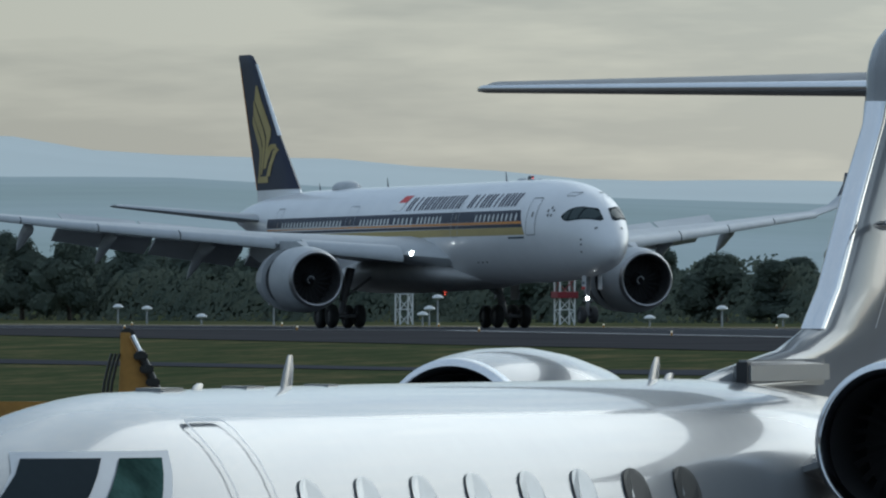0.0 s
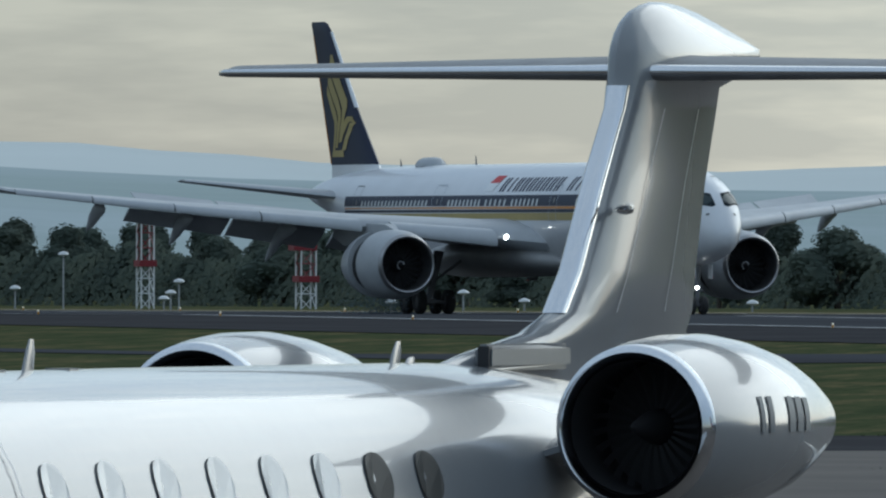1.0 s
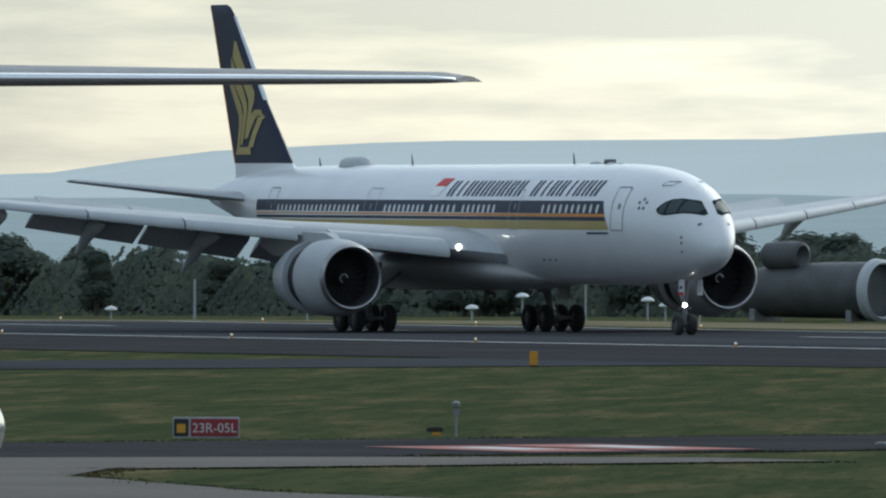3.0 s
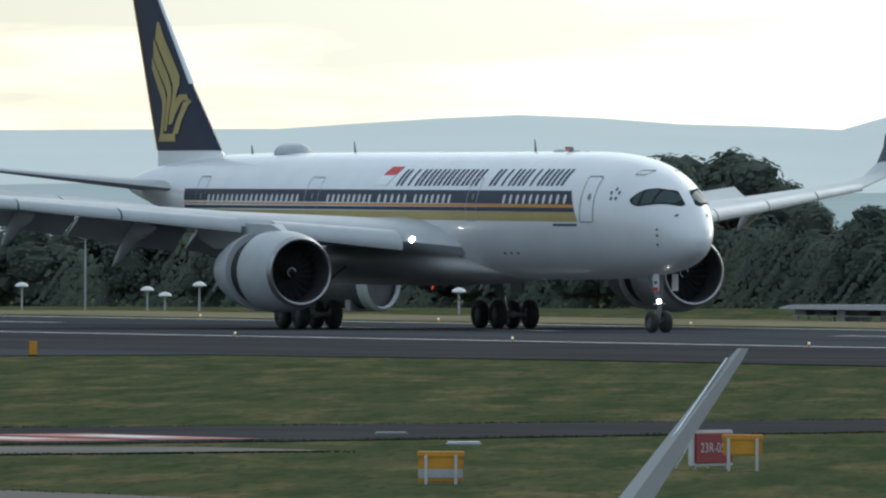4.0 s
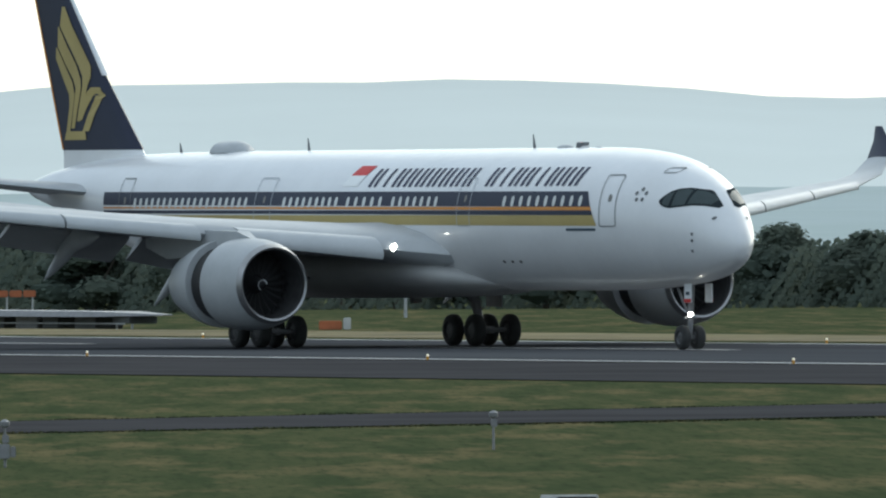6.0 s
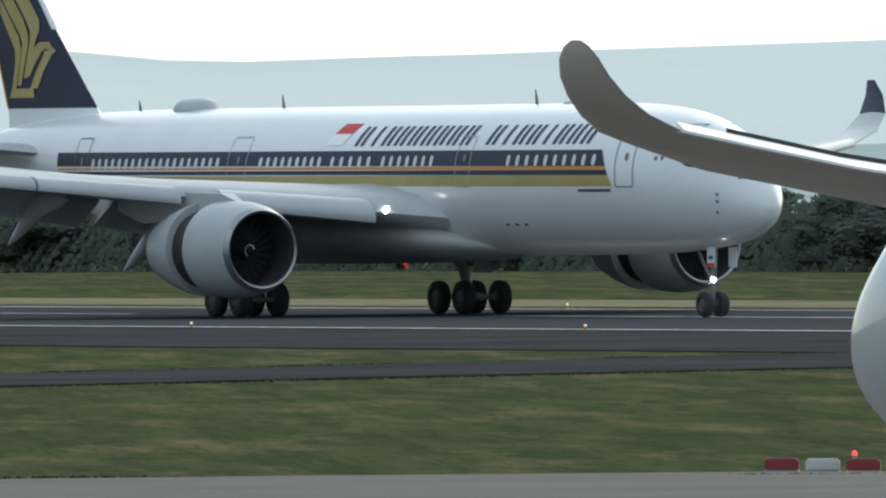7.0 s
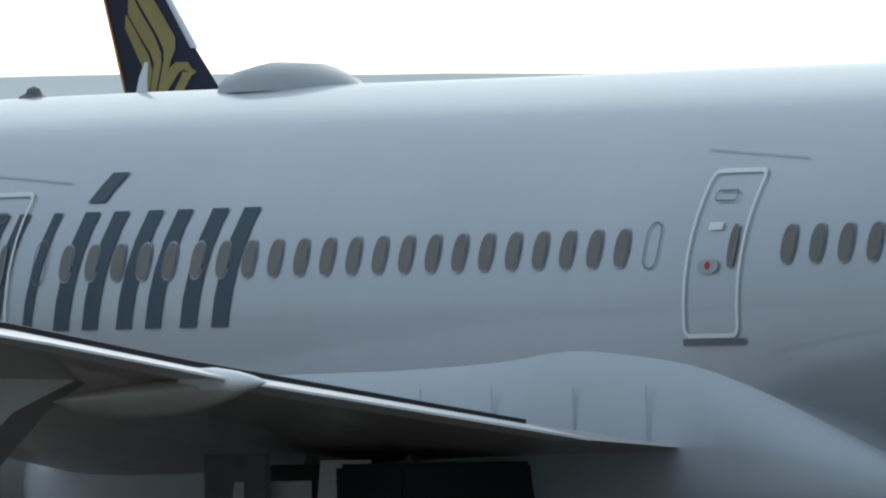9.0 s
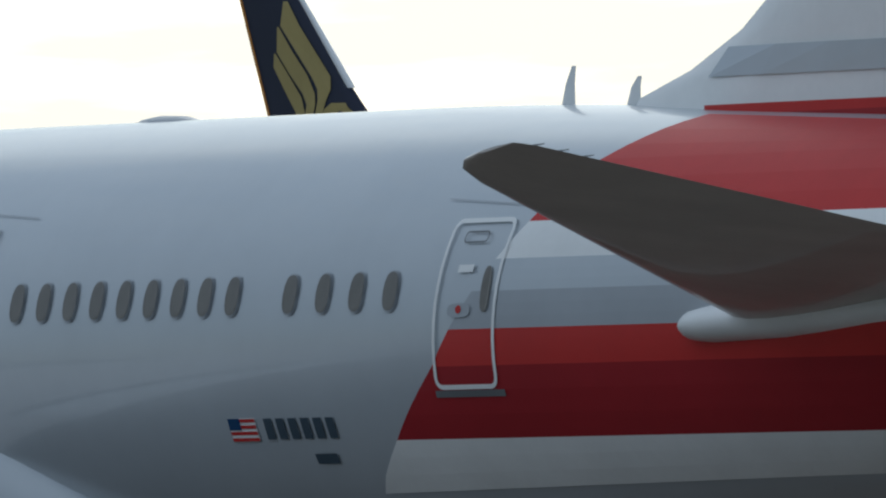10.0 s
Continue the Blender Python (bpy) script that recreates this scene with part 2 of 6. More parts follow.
M = {
    "white": paint("white_aircraft_paint", (0.74, 0.75, 0.77), 0.34, vary=0.03, size=2.5, coat=0.35),
    "wing_grey": paint("grey_wing_paint", (0.42, 0.44, 0.46), 0.45, vary=0.06, size=1.5),
    # grey belly paint, taken darker to hold the shade under the body
    "belly": paint("shade_darkened_belly_grey", (0.40, 0.40, 0.40), 0.45, vary=0.05, size=2),
    "pale_panel": paint("pale_grey_panel_paint", (0.60, 0.59, 0.575), 0.4, vary=0.05, size=1.2),
    "navy": paint("navy_blue_livery", (0.018, 0.024, 0.05), 0.45, vary=0.05, size=2, spec=0.25),
    "orange": paint("orange_livery", (0.62, 0.25, 0.05), 0.45, vary=0.04, size=2, spec=0.25),
    "gold": paint("gold_livery", (0.42, 0.33, 0.13), 0.45, vary=0.05, size=2, spec=0.25),
    "title_blue": paint("dark_blue_lettering", (0.03, 0.035, 0.075), 0.45, vary=0.03, size=2, spec=0.25),
    "red": paint("red_livery", (0.58, 0.036, 0.034), 0.45, vary=0.05, size=2, spec=0.25),
    "dark_red": paint("dark_red_livery", (0.36, 0.018, 0.026), 0.45, vary=0.05, size=2, spec=0.25),
    "sky_blue": paint("bright_blue_livery", (0.045, 0.28, 0.60), 0.45, vary=0.04, size=2, spec=0.25),
    "deep_blue": paint("deep_blue_livery", (0.01, 0.06, 0.16), 0.45, vary=0.04, size=2, spec=0.25),
    "steel_grey": paint("blue_grey_lettering", (0.06, 0.09, 0.12), 0.45, vary=0.05, size=2, spec=0.25),
    "silver": paint("silver_mica_paint", (0.50, 0.545, 0.59), 0.32, 0.15, vary=0.03, size=3, coat=0.5),
    "tail_grey": paint("pale_grey_stripe", (0.40, 0.43, 0.47), 0.4, vary=0.04, size=2),
    "brown_grey": paint("warm_grey_wing_underside", (0.58, 0.535, 0.495), 0.35, vary=0.07, size=1.1, coat=0.25, stretch=(1.6, 0.5, 1)),
    "gloss_white": paint("polished_white_paint", (0.235, 0.245, 0.255), 0.2, 0.0, vary=0.03, size=2, coat=0.5),
    "hub": paint("dull_wheel_hub", (0.10, 0.10, 0.105), 0.5, 0.4, vary=0.15, size=0.3),
    "slat": paint("pale_slat_paint", (0.46, 0.48, 0.50), 0.4, vary=0.05, size=1.0, coat=0.2),
    "beacon_lit": lamp_glow("lit_red_beacon", (1.0, 0.10, 0.06), 16),
    "smoke": paint("pale_tyre_smoke", (0.22, 0.29, 0.35), 1.0, vary=0.05, size=1.0, spec=0.0),
    "pane_glass": paint("grey_green_cockpit_pane", (0.06, 0.08, 0.084), 0.35, vary=0.1, size=0.8, spec=0.15),
    "chrome": paint("polished_bare_metal", (0.75, 0.76, 0.78), 0.1, 1.0, vary=0.03, size=1),
    "metal": paint("dull_bare_metal", (0.36, 0.36, 0.37), 0.38, 0.9, vary=0.1, size=0.6),
    "streaked_metal": paint("heat_streaked_metal", (0.30, 0.29, 0.28), 0.34, 0.85, vary=0.2, size=0.35, second=(0.05, 0.048, 0.045), stretch=(0.25, 2.2, 2.2)),
    "scorched": paint("scorched_brown_metal", (0.13, 0.105, 0.09), 0.55, 0.3, vary=0.25, size=0.5, second=(0.03, 0.027, 0.025)),
    "dark_metal": paint("sooty_exhaust_metal", (0.10, 0.095, 0.09), 0.45, 0.7, vary=0.15, size=0.5),
    "black": paint("black_interior", (0.022, 0.022, 0.024), 0.6, vary=0.1),
    "rubber": paint("worn_tyre_rubber", (0.035, 0.035, 0.036), 0.8, vary=0.15, size=0.3),
    "gear": paint("grey_landing_gear_paint", (0.22, 0.22, 0.23), 0.5, vary=0.12, size=0.4),
    "glass": paint("dark_cabin_glass", (0.02, 0.024, 0.026), 0.4, vary=0.05, spec=0.08),
    "cockpit_glass": paint("dark_cockpit_glass", (0.032, 0.04, 0.045), 0.5, vary=0.05, spec=0.0),
    "pale_glass": paint("pale_window_pane", (0.62, 0.63, 0.62), 0.2, vary=0.05, size=0.5),
    "smoke_glass": paint("dimmed_cabin_window", (0.17, 0.16, 0.145), 0.3, vary=0.08, size=0.6),
    "line": paint("panel_gap", (0.16, 0.17, 0.18), 0.6, vary=0.1),
    "outline": paint("white_door_outline", (0.85, 0.86, 0.86), 0.4, vary=0.03),
    "grass": airfield_grass(),
    "dry_grass": paint("dry_unmown_grass", (0.19, 0.155, 0.075), 0.95, vary=0.25, size=9, spec=0.1),
    "asphalt": paint("grooved_runway_asphalt", (0.078, 0.081, 0.087), 0.8, vary=0.16, size=14, second=(0.060, 0.060, 0.065), stretch=(0.12, 1, 1), spec=0.0),
    "taxi": paint("taxiway_asphalt", (0.068, 0.066, 0.068), 0.9, vary=0.12, size=9, spec=0.0),
    "concrete": paint("buff_apron_concrete", (0.135, 0.118, 0.105), 0.9, vary=0.1, size=7, spec=0.1),
    "marking": paint("white_runway_marking", (0.62, 0.62, 0.60), 0.7, vary=0.18, size=3),
    "red_marking": paint("red_pavement_marking", (0.42, 0.10, 0.08), 0.75, vary=0.2, size=3),
    "yellow": paint("yellow_equipment_paint", (0.58, 0.27, 0.02), 0.5, vary=0.12, size=0.6),
    "digger": paint("ochre_excavator_paint", (0.42, 0.22, 0.04), 0.5, vary=0.18, size=0.5),
    "sign_red": paint("red_sign_face", (0.24, 0.02, 0.03), 0.45, vary=0.06, size=0.6),
    "sign_black": paint("black_sign_face", (0.015, 0.015, 0.013), 0.45, vary=0.06, size=0.6),
    "galv": paint("galvanised_steel", (0.42, 0.43, 0.44), 0.5, 0.5, vary=0.1, size=0.4),
    "lamp_white": paint("white_lamp_shade", (0.72, 0.73, 0.73), 0.5, vary=0.05),
    # leaf green lightened and blued, so the distance haze sits in the colour
    "leaf": foliage("haze_tinted_foliage", (0.115, 0.145, 0.122), (0.135, 0.160, 0.128), 0.14),
    "bark": paint("grey_bark", (0.10, 0.085, 0.07), 0.9, vary=0.2, size=0.5),
    # distance haze is put into the ridges' pale colours and a faint glow
    "hill_far": paint("haze_painted_far_moor", (0.40, 0.44, 0.445), 1.0, vary=0.04, size=500, spec=0.0, glow=0.37),
    "hill_near": paint("haze_painted_near_fields", (0.29, 0.34, 0.355), 1.0, vary=0.07, size=260, second=(0.25, 0.30, 0.30), spec=0.0, glow=0.27),
    "hulk": paint("weathered_hulk_metal", (0.055, 0.058, 0.06), 0.6, vary=0.25, size=1.4, second=(0.085, 0.087, 0.09)),
    "orange_board": paint("faded_orange_board", (0.45, 0.13, 0.05), 0.6, vary=0.12, size=0.7),
    "white_board": paint("dirty_white_plastic", (0.55, 0.55, 0.54), 0.5, vary=0.1, size=0.6),
    "lamp_dim": lamp_glow("lit_edge_lamp", (1.0, 0.9, 0.7), 0.3),
    "lamp_on": lamp_glow("lit_landing_lamp", (1.0, 0.97, 0.9), 14),
    "red_lamp": lamp_glow("lit_red_lamp", (0.9, 0.05, 0.03), 1.2),
    "green_screen": paint("green_tinted_screen", (0.06, 0.115, 0.10), 0.5, vary=0.3, size=0.5, spec=0.0),
}


# ---- mesh helpers ----
def part(name, bm, material, parent=None, label="", sharp=38):
    """Links a bmesh as one mesh object under a thing or a part."""
    bmesh.ops.recalc_face_normals(bm, faces=bm.faces)
    me = bpy.data.meshes.new(name)
    for e in bm.edges:
        e.smooth = len(e.link_faces) == 2 and e.calc_face_angle(0) < radians(sharp)
    for f in bm.faces:
        f.smooth = True
    bm.to_mesh(me)
    bm.free()
    me.materials.append(material)
    ob = new(name, me)
    ob.parent = parent
    if label:
        ob["label"] = label
    return ob


def thing(name, label, category, at=None, group="", kind=""):
    ob = new(name)
    ob.empty_display_size = 0.5
    if at is not None:
        ob.matrix_basis = at
    return tagged(ob, label, category, group, kind)


def loft(bm, rings, caps=True, closed=True):
    vs = [[bm.verts.new(p) for p in r] for r in rings]
    n = len(rings[0])
    for a, b in zip(vs, vs[1:]):
        for i in range(n if closed else n - 1):
            j = (i + 1) % n
            bm.faces.new((a[i], a[j], b[j], b[i]))
    if caps:
        bm.faces.new(vs[0])
        bm.faces.new(vs[-1])
    return bm


def box(bm, x0, x1, y0, y1, z0, z1, m=None):
    loft(bm, [[(x0, y0, z), (x1, y0, z), (x1, y1, z), (x0, y1, z)] for z in (z0, z1)])
    if m is not None:
        bmesh.ops.transform(bm, matrix=m, verts=bm.verts[-8:])
    return bm


def tube(bm, p, q, r0, r1=None, n=10):
    """A tapered rod from p to q."""
    p, q = Vector(p), Vector(q)
    w = (q - p).normalized()
    u = w.orthogonal().normalized()
    v = w.cross(u)
    r1 = r0 if r1 is None else r1
    ring = lambda c, r: [c + (u * math.cos(t) + v * math.sin(t)) * r for t in (2 * math.pi * i / n for i in range(n))]
    return loft(bm, [ring(p, r0), ring(q, r1)])


def revolve(bm, profile, centre, axis="x", n=40, sign=1.0):
    """Turns a profile of (distance along the axis, radius) about an axis through centre."""
    c = Vector(centre)
    rings = []
    for a, r in profile:
        ring = []
        for i in range(n):
            t = 2 * math.pi * i / n
            d = (a * sign, r * math.cos(t), r * math.sin(t)) if axis == "x" else (r * math.cos(t), a * sign, r * math.sin(t)) if axis == "y" else (r * math.cos(t), r * math.sin(t), a * sign)
            ring.append(c + Vector(d))
        rings.append(ring)
    return loft(bm, rings, caps=False)


def smooth_rows(rows, k=4):
    """Catmull-Rom between rows of numbers."""
    rows = [np.array(r, float) for r in rows]
    out = []
    for i in range(len(rows) - 1):
        p0, p1, p2, p3 = rows[max(i - 1, 0)], rows[i], rows[i + 1], rows[min(i + 2, len(rows) - 1)]
        m1, m2 = (p2 - p0) / max(p2[0] - p0[0], 1e-6), (p3 - p1) / max(p3[0] - p1[0], 1e-6)
        h = p2[0] - p1[0]
        for j in range(k):
            t = j / k
            out.append((2 * t**3 - 3 * t**2 + 1) * p1 + (t**3 - 2 * t**2 + t) * h * m1 + (-2 * t**3 + 3 * t**2) * p2 + (t**3 - t**2) * h * m2)
    return out + [rows[-1]]


class Hull:
    """A fuselage of elliptic sections (aft distance, top, bottom, half width); x0 is the aft distance of the object's origin."""

    def __init__(self, rows, x0):
        self.rows, self.x0 = smooth_rows(rows), x0
        self.t = np.array(self.rows)

    def at(self, X):
        return [float(np.interp(X, self.t[:, 0], self.t[:, k])) for k in (1, 2, 3)]

    def mesh(self, n=64):
        bm = bmesh.new()
        rings = []
        for X, top, bot, hw in self.rows:
            zc, rz = (top + bot) / 2, (top - bot) / 2
            rings.append([(self.x0 - X, hw * math.cos(2 * math.pi * i / n), zc + rz * math.sin(2 * math.pi * i / n)) for i in range(n)])
        return loft(bm, rings)

    def on(self, X, z, side, lift=0.012):
        """Point on the skin at aft distance X and height z."""
        top, bot, hw = self.at(X)
        zc, rz = (top + bot) / 2, (top - bot) / 2
        s = max(-0.999, min(0.999, (z - zc) / rz))
        c = math.sqrt(1 - s * s)
        nrm = Vector((0, c / hw, s / rz)).normalized()
        return Vector((self.x0 - X, side * (hw * c + nrm.y * lift), z + nrm.z * lift))

    def quad(self, bm, corners, side, lift=0.012, nx=1, nz=6):
        """A patch lying on the skin; corners (X, z): lower fore, lower aft, upper aft, upper fore."""
        (a, b, c, d) = [np.array(k, float) for k in corners]
        g = [[bm.verts.new(self.on(*((a * (1 - u) + b * u) * (1 - v) + (d * (1 - u) + c * u) * v), side, lift)) for u in np.linspace(0, 1, nx + 1)] for v in np.linspace(0, 1, nz + 1)]
        for j in range(nz):
            for i in range(nx):
                bm.faces.new((g[j][i], g[j][i + 1], g[j + 1][i + 1], g[j + 1][i]))

    def oval(self, bm, X, z, rx, rz, side, lift=0.012, n=14, power=2.6, lean=0.0):
        vs = []
        for i in range(n):
            t = 2 * math.pi * i / n
            c, s = math.cos(t), math.sin(t)
            dx, dz = rx * math.copysign(abs(c) ** (2 / power), c), rz * math.copysign(abs(s) ** (2 / power), s)
            vs.append(bm.verts.new(self.on(X + dx + lean * dz, z + dz, side, lift)))
        bm.faces.new(vs)

    def outline(self, bm, X0, X1, z0, z1, side, w=0.05, lift=0.016, lean=0.0, r=0.12):
        """A rounded rectangular outline on the skin."""
        pts = []
        for cx, cz, a0 in ((X1 - r, z1 - r, 0), (X0 + r, z1 - r, 90), (X0 + r, z0 + r, 180), (X1 - r, z0 + r, 270)):
            for k in range(5):
                t = radians(a0 + k * 22.5)
                pts.append((cx, cz, math.cos(t), math.sin(t)))
        full = []
        for p, q in zip(pts, pts[1:] + pts[:1]):
            full.append(p)
            if abs(p[1] - q[1]) > 0.5:
                for k in range(1, 8):
                    full.append(tuple(p[i] + (q[i] - p[i]) * k / 8 for i in range(4)))
        ring = lambda rad: [bm.verts.new(self.on(cx + c * rad + lean * (cz + s * rad - z0), cz + s * rad, side, lift)) for cx, cz, c, s in full]
        a, b = ring(r), ring(r - w)
        for i in range(len(full)):
            j = (i + 1) % len(full)
            bm.faces.new((a[i], a[j], b[j], b[i]))


def wing_mesh(bm, secs, x0, side, n=11, lift=None, bow=0.03):
    """Lofts aerofoil sections (span, leading edge, chord, height, thickness ratio, cant in degrees) along a wing."""
    rings = []
    for Y, le, ch, z, tc, cant in secs:
        up, low = [], []
        for i in range(n):
            u = 0.5 - 0.5 * math.cos(math.pi * i / (n - 1))
            y = 5 * tc * (0.2969 * math.sqrt(u) - 0.126 * u - 0.3516 * u**2 + 0.2843 * u**3 - 0.1015 * u**4)
            camber = bow * math.sin(math.pi * u)
            up.append((u, y + camber))
            low.append((u, -0.8 * y + camber))
        ca, sa = math.cos(radians(cant)), math.sin(radians(cant))
        rings.append([(x0 - (le + u * ch), side * (Y - h * ch * sa), z + h * ch * ca + (float(np.interp(Y, *lift)) if lift else 0.0) * (1 - u) * ch) for u, h in up + low[-2:0:-1]])
    return loft(bm, rings)


def fin_mesh(bm, secs, x0, n=11):
    """Lofts a vertical surface from sections (height, leading edge, chord, thickness ratio)."""
    rings = []
    for z, le, ch, tc in secs:
        a = []
        for i in range(n):
            u = 0.5 - 0.5 * math.cos(math.pi * i / (n - 1))
            a.append((u, 5 * tc * (0.2969 * math.sqrt(u) - 0.126 * u - 0.3516 * u**2 + 0.2843 * u**3 - 0.1015 * u**4)))
        rings.append([(x0 - (le + u * ch), y * ch, z) for u, y in a] + [(x0 - (le + u * ch), -y * ch, z) for u, y in a[-2:0:-1]])
    return loft(bm, rings)


def fin_patch(bm, secs, x0, pts, side, lift=0.02):
    """A flat painted shape on a fin's side; pts are (aft distance, height)."""
    zs = [s[0] for s in secs]
    vs = []
    for X, z in pts:
        le, ch, tc = [float(np.interp(z, zs, [s[k] for s in secs])) for k in (1, 2, 3)]
        u = min(max((X - le) / ch, 0.0), 1.0)
        y = 5 * tc * (0.2969 * math.sqrt(u) - 0.126 * u - 0.3516 * u**2 + 0.2843 * u**3 - 0.1015 * u**4) * ch
        vs.append(bm.verts.new((x0 - X, side * (y + lift), z)))
    bm.faces.new(vs)


def wheel_mesh(bm, c, r, w, n=24):
    return revolve(bm, [(-w / 2, r * 0.55), (-w / 2, r * 0.82), (-w * 0.38, r * 0.95), (-w * 0.2, r), (w * 0.2, r), (w * 0.38, r * 0.95), (w / 2, r * 0.82), (w / 2, r * 0.55)], c, "y", n)


def hub_mesh(bm, c, r, w, n=18):
    revolve(bm, [(-w * 0.42, 0.01), (-w * 0.5, r * 0.2), (-w * 0.36, r * 0.45), (-w * 0.5, r * 0.56), (w * 0.5, r * 0.56), (w * 0.36, r * 0.45), (w * 0.5, r * 0.2), (w * 0.42, 0.01)], c, "y", n)
    return bm


def wheel(parent, c, r, w):
    t = part("wheel", wheel_mesh(bmesh.new(), c, r, w), M["rubber"], parent, "black rubber tyre")
    part("hub", hub_mesh(bmesh.new(), c, r, w * 0.9), M["hub"], t, "grey metal wheel hub")


def bars(hull, bm, glyphs, X0, z0, h, pitch, side, dirn, slant=0.25, lift=0.02):
    """Plain slanted strokes in place of lettering; each glyph is a list of strokes (u0, v0, u1, v1) in its unit cell."""
    for k, g in enumerate(glyphs):
        for u0, v0, u1, v1 in g:
            q = [(X0 + dirn * (pitch * (k + u) + slant * v * h), z0 + v * h) for u, v in ((u0, v0), (u1, v0), (u1, v1), (u0, v1))]
            hull.quad(bm, q, side, lift, 1, max(1, int(4 * (v1 - v0))))


# plain stroke groups, no letters
LS, RS = (0.08, 0, 0.32, 1), (0.54, 0, 0.78, 1)
PAIR, ONE = [LS, RS], [(0.34, 0, 0.56, 1)]


# ---- ground ----
def ground_z(x):
    return -0.0047 * min(max(0.0, -x - 958.0), 500.0)


def sheet(name, pts, z, material):
    """A flat paved area with the outline pts, following the ground's fall, on a low base."""
    bm = bmesh.new()
    vs = [bm.verts.new((x, y, 0)) for x, y in pts]
    bm.faces.new(vs)
    x = -958.0
    while x > -1500:
        if min(p[0] for p in pts) < x < max(p[0] for p in pts):
            bmesh.ops.bisect_plane(bm, geom=bm.verts[:] + bm.edges[:] + bm.faces[:], plane_co=(x, 0, 0), plane_no=(1, 0, 0))
        x -= 90.0
    for v in bm.verts:
        v.co.z = ground_z(v.co.x) + z
    return part(name, bm, material)


TAXIWAY = [(-470, 150), (-458, 186), (-466, 213), (-473, 232), (-490, 268), (-511, 310), (-482, 310), (-469, 268), (-452, 228), (-443, 211), (-436, 199), (-428, 181), (-428, 150)]
RUNWAY_EXIT = [(-1900, 232), (-990, 240), (-712, 262), (-709, 287), (-713, 301), (-725, 325), (-620, 325), (-640, 312), (-682, 306), (-675, 286), (-668, 262), (-900, 226), (-1900, 217)]
APRON = [(-428, 150), (-429, 174), (-428, 181), (-424, 190), (-417, 190.4), (-413, 178), (-410, 168), (-399, 162.5), (-375, 157.5), (-346, 157), (-325, 170), (-320, 181.7), (-315, 190), (-298, 200), (-200, 240), (200, 260), (200, -300), (-428, -300)]


def make_ground():
    xs = [1500, 400, 0, -150, -300, -450, -600, -750, -900, -958, -1050, -1150, -1250, -1350, -1458, -1700, -2200, -3000, -4000, -4800]
    ys = [-900, -200, 0, 100, 200, 300, 400, 500, 700, 1100, 1800, 3000, 4600]
    bm = bmesh.new()
    g = [[bm.verts.new((x, y, ground_z(x))) for y in ys] for x in xs]
    for i in range(len(xs) - 1):
        for j in range(len(ys) - 1):
            bm.faces.new((g[i][j], g[i + 1][j], g[i + 1][j + 1], g[i][j + 1]))
    tagged(part("ground", bm, M["grass"]), "green airfield grass with pale dry patches", "grass", kind="structure")
    R0, R1 = 346.0, 397.0
    tagged(sheet("runway", [(600, R0), (600, R1), (-1900, R1), (-1900, R0)], 0.05, M["asphalt"]), "dark grey grooved asphalt runway", "runway", kind="structure")
    tagged(sheet("runway_shoulder", [(600, R0 - 36), (600, R0), (-1900, R0), (-1900, R0 - 36)], 0.035, M["taxi"]), "darker asphalt shoulder beside the runway", "runway", kind="structure")
    for y, w in ((R0 + 1.2, 1.1), (R1 - 1.5, 1.1)):
        tagged(sheet("runway_edge_line", [(600, y), (600, y + w), (-1900, y + w), (-1900, y)], 0.06, M["marking"]), "white painted runway edge line", "marking", kind="structure")
    for k in range(34):
        x = 400 - k * 60
        tagged(sheet("centreline_stripe", [(x, 376.9), (x, 377.8), (x - 30, 377.8), (x - 30, 376.9)], 0.06, M["marking"]), "white painted runway centreline stripe", "marking", "runway centreline", "structure")
    # diagonal taxiway, its link to the apron, the exit beside the runway
    tagged(sheet("taxiway", TAXIWAY, 0.03, M["taxi"]), "dark asphalt taxiway crossing the grass", "taxiway", kind="structure")
    tagged(sheet("runway_exit", RUNWAY_EXIT, 0.03, M["asphalt"]), "dark asphalt exit taxiway beside the runway", "taxiway", kind="structure")
    tagged(sheet("apron", APRON, 0.045, M["concrete"]), "buff concrete apron", "apron", kind="structure")
    for k in range(2):
        y = 190.0 + k * 4.4
        tagged(sheet("pavement_marking", [(-446 - k * 2.1, y), (-447 - k * 2.1, y + 3.6), (-436 - k * 2.1, y + 3.6), (-435 - k * 2.1, y)], 0.045, M["red_marking"]), "faded red pavement marking on the taxiway", "marking", kind="structure")
        tagged(sheet("pavement_marking", [(-443 - k * 2.1, y + 1.0), (-443.5 - k * 2.1, y + 2.6), (-438.5 - k * 2.1, y + 2.6), (-438 - k * 2.1, y + 1.0)], 0.055, M["marking"]), "white lettering bar in a red pavement marking", "marking", kind="structure")
    tagged(sheet("dry_verge", [(300, 404), (300, 425), (-900, 425), (-1900, 410), (-1900, 404)], 0.03, M["dry_grass"]), "strip of pale dry grass behind the runway", "grass", kind="structure")


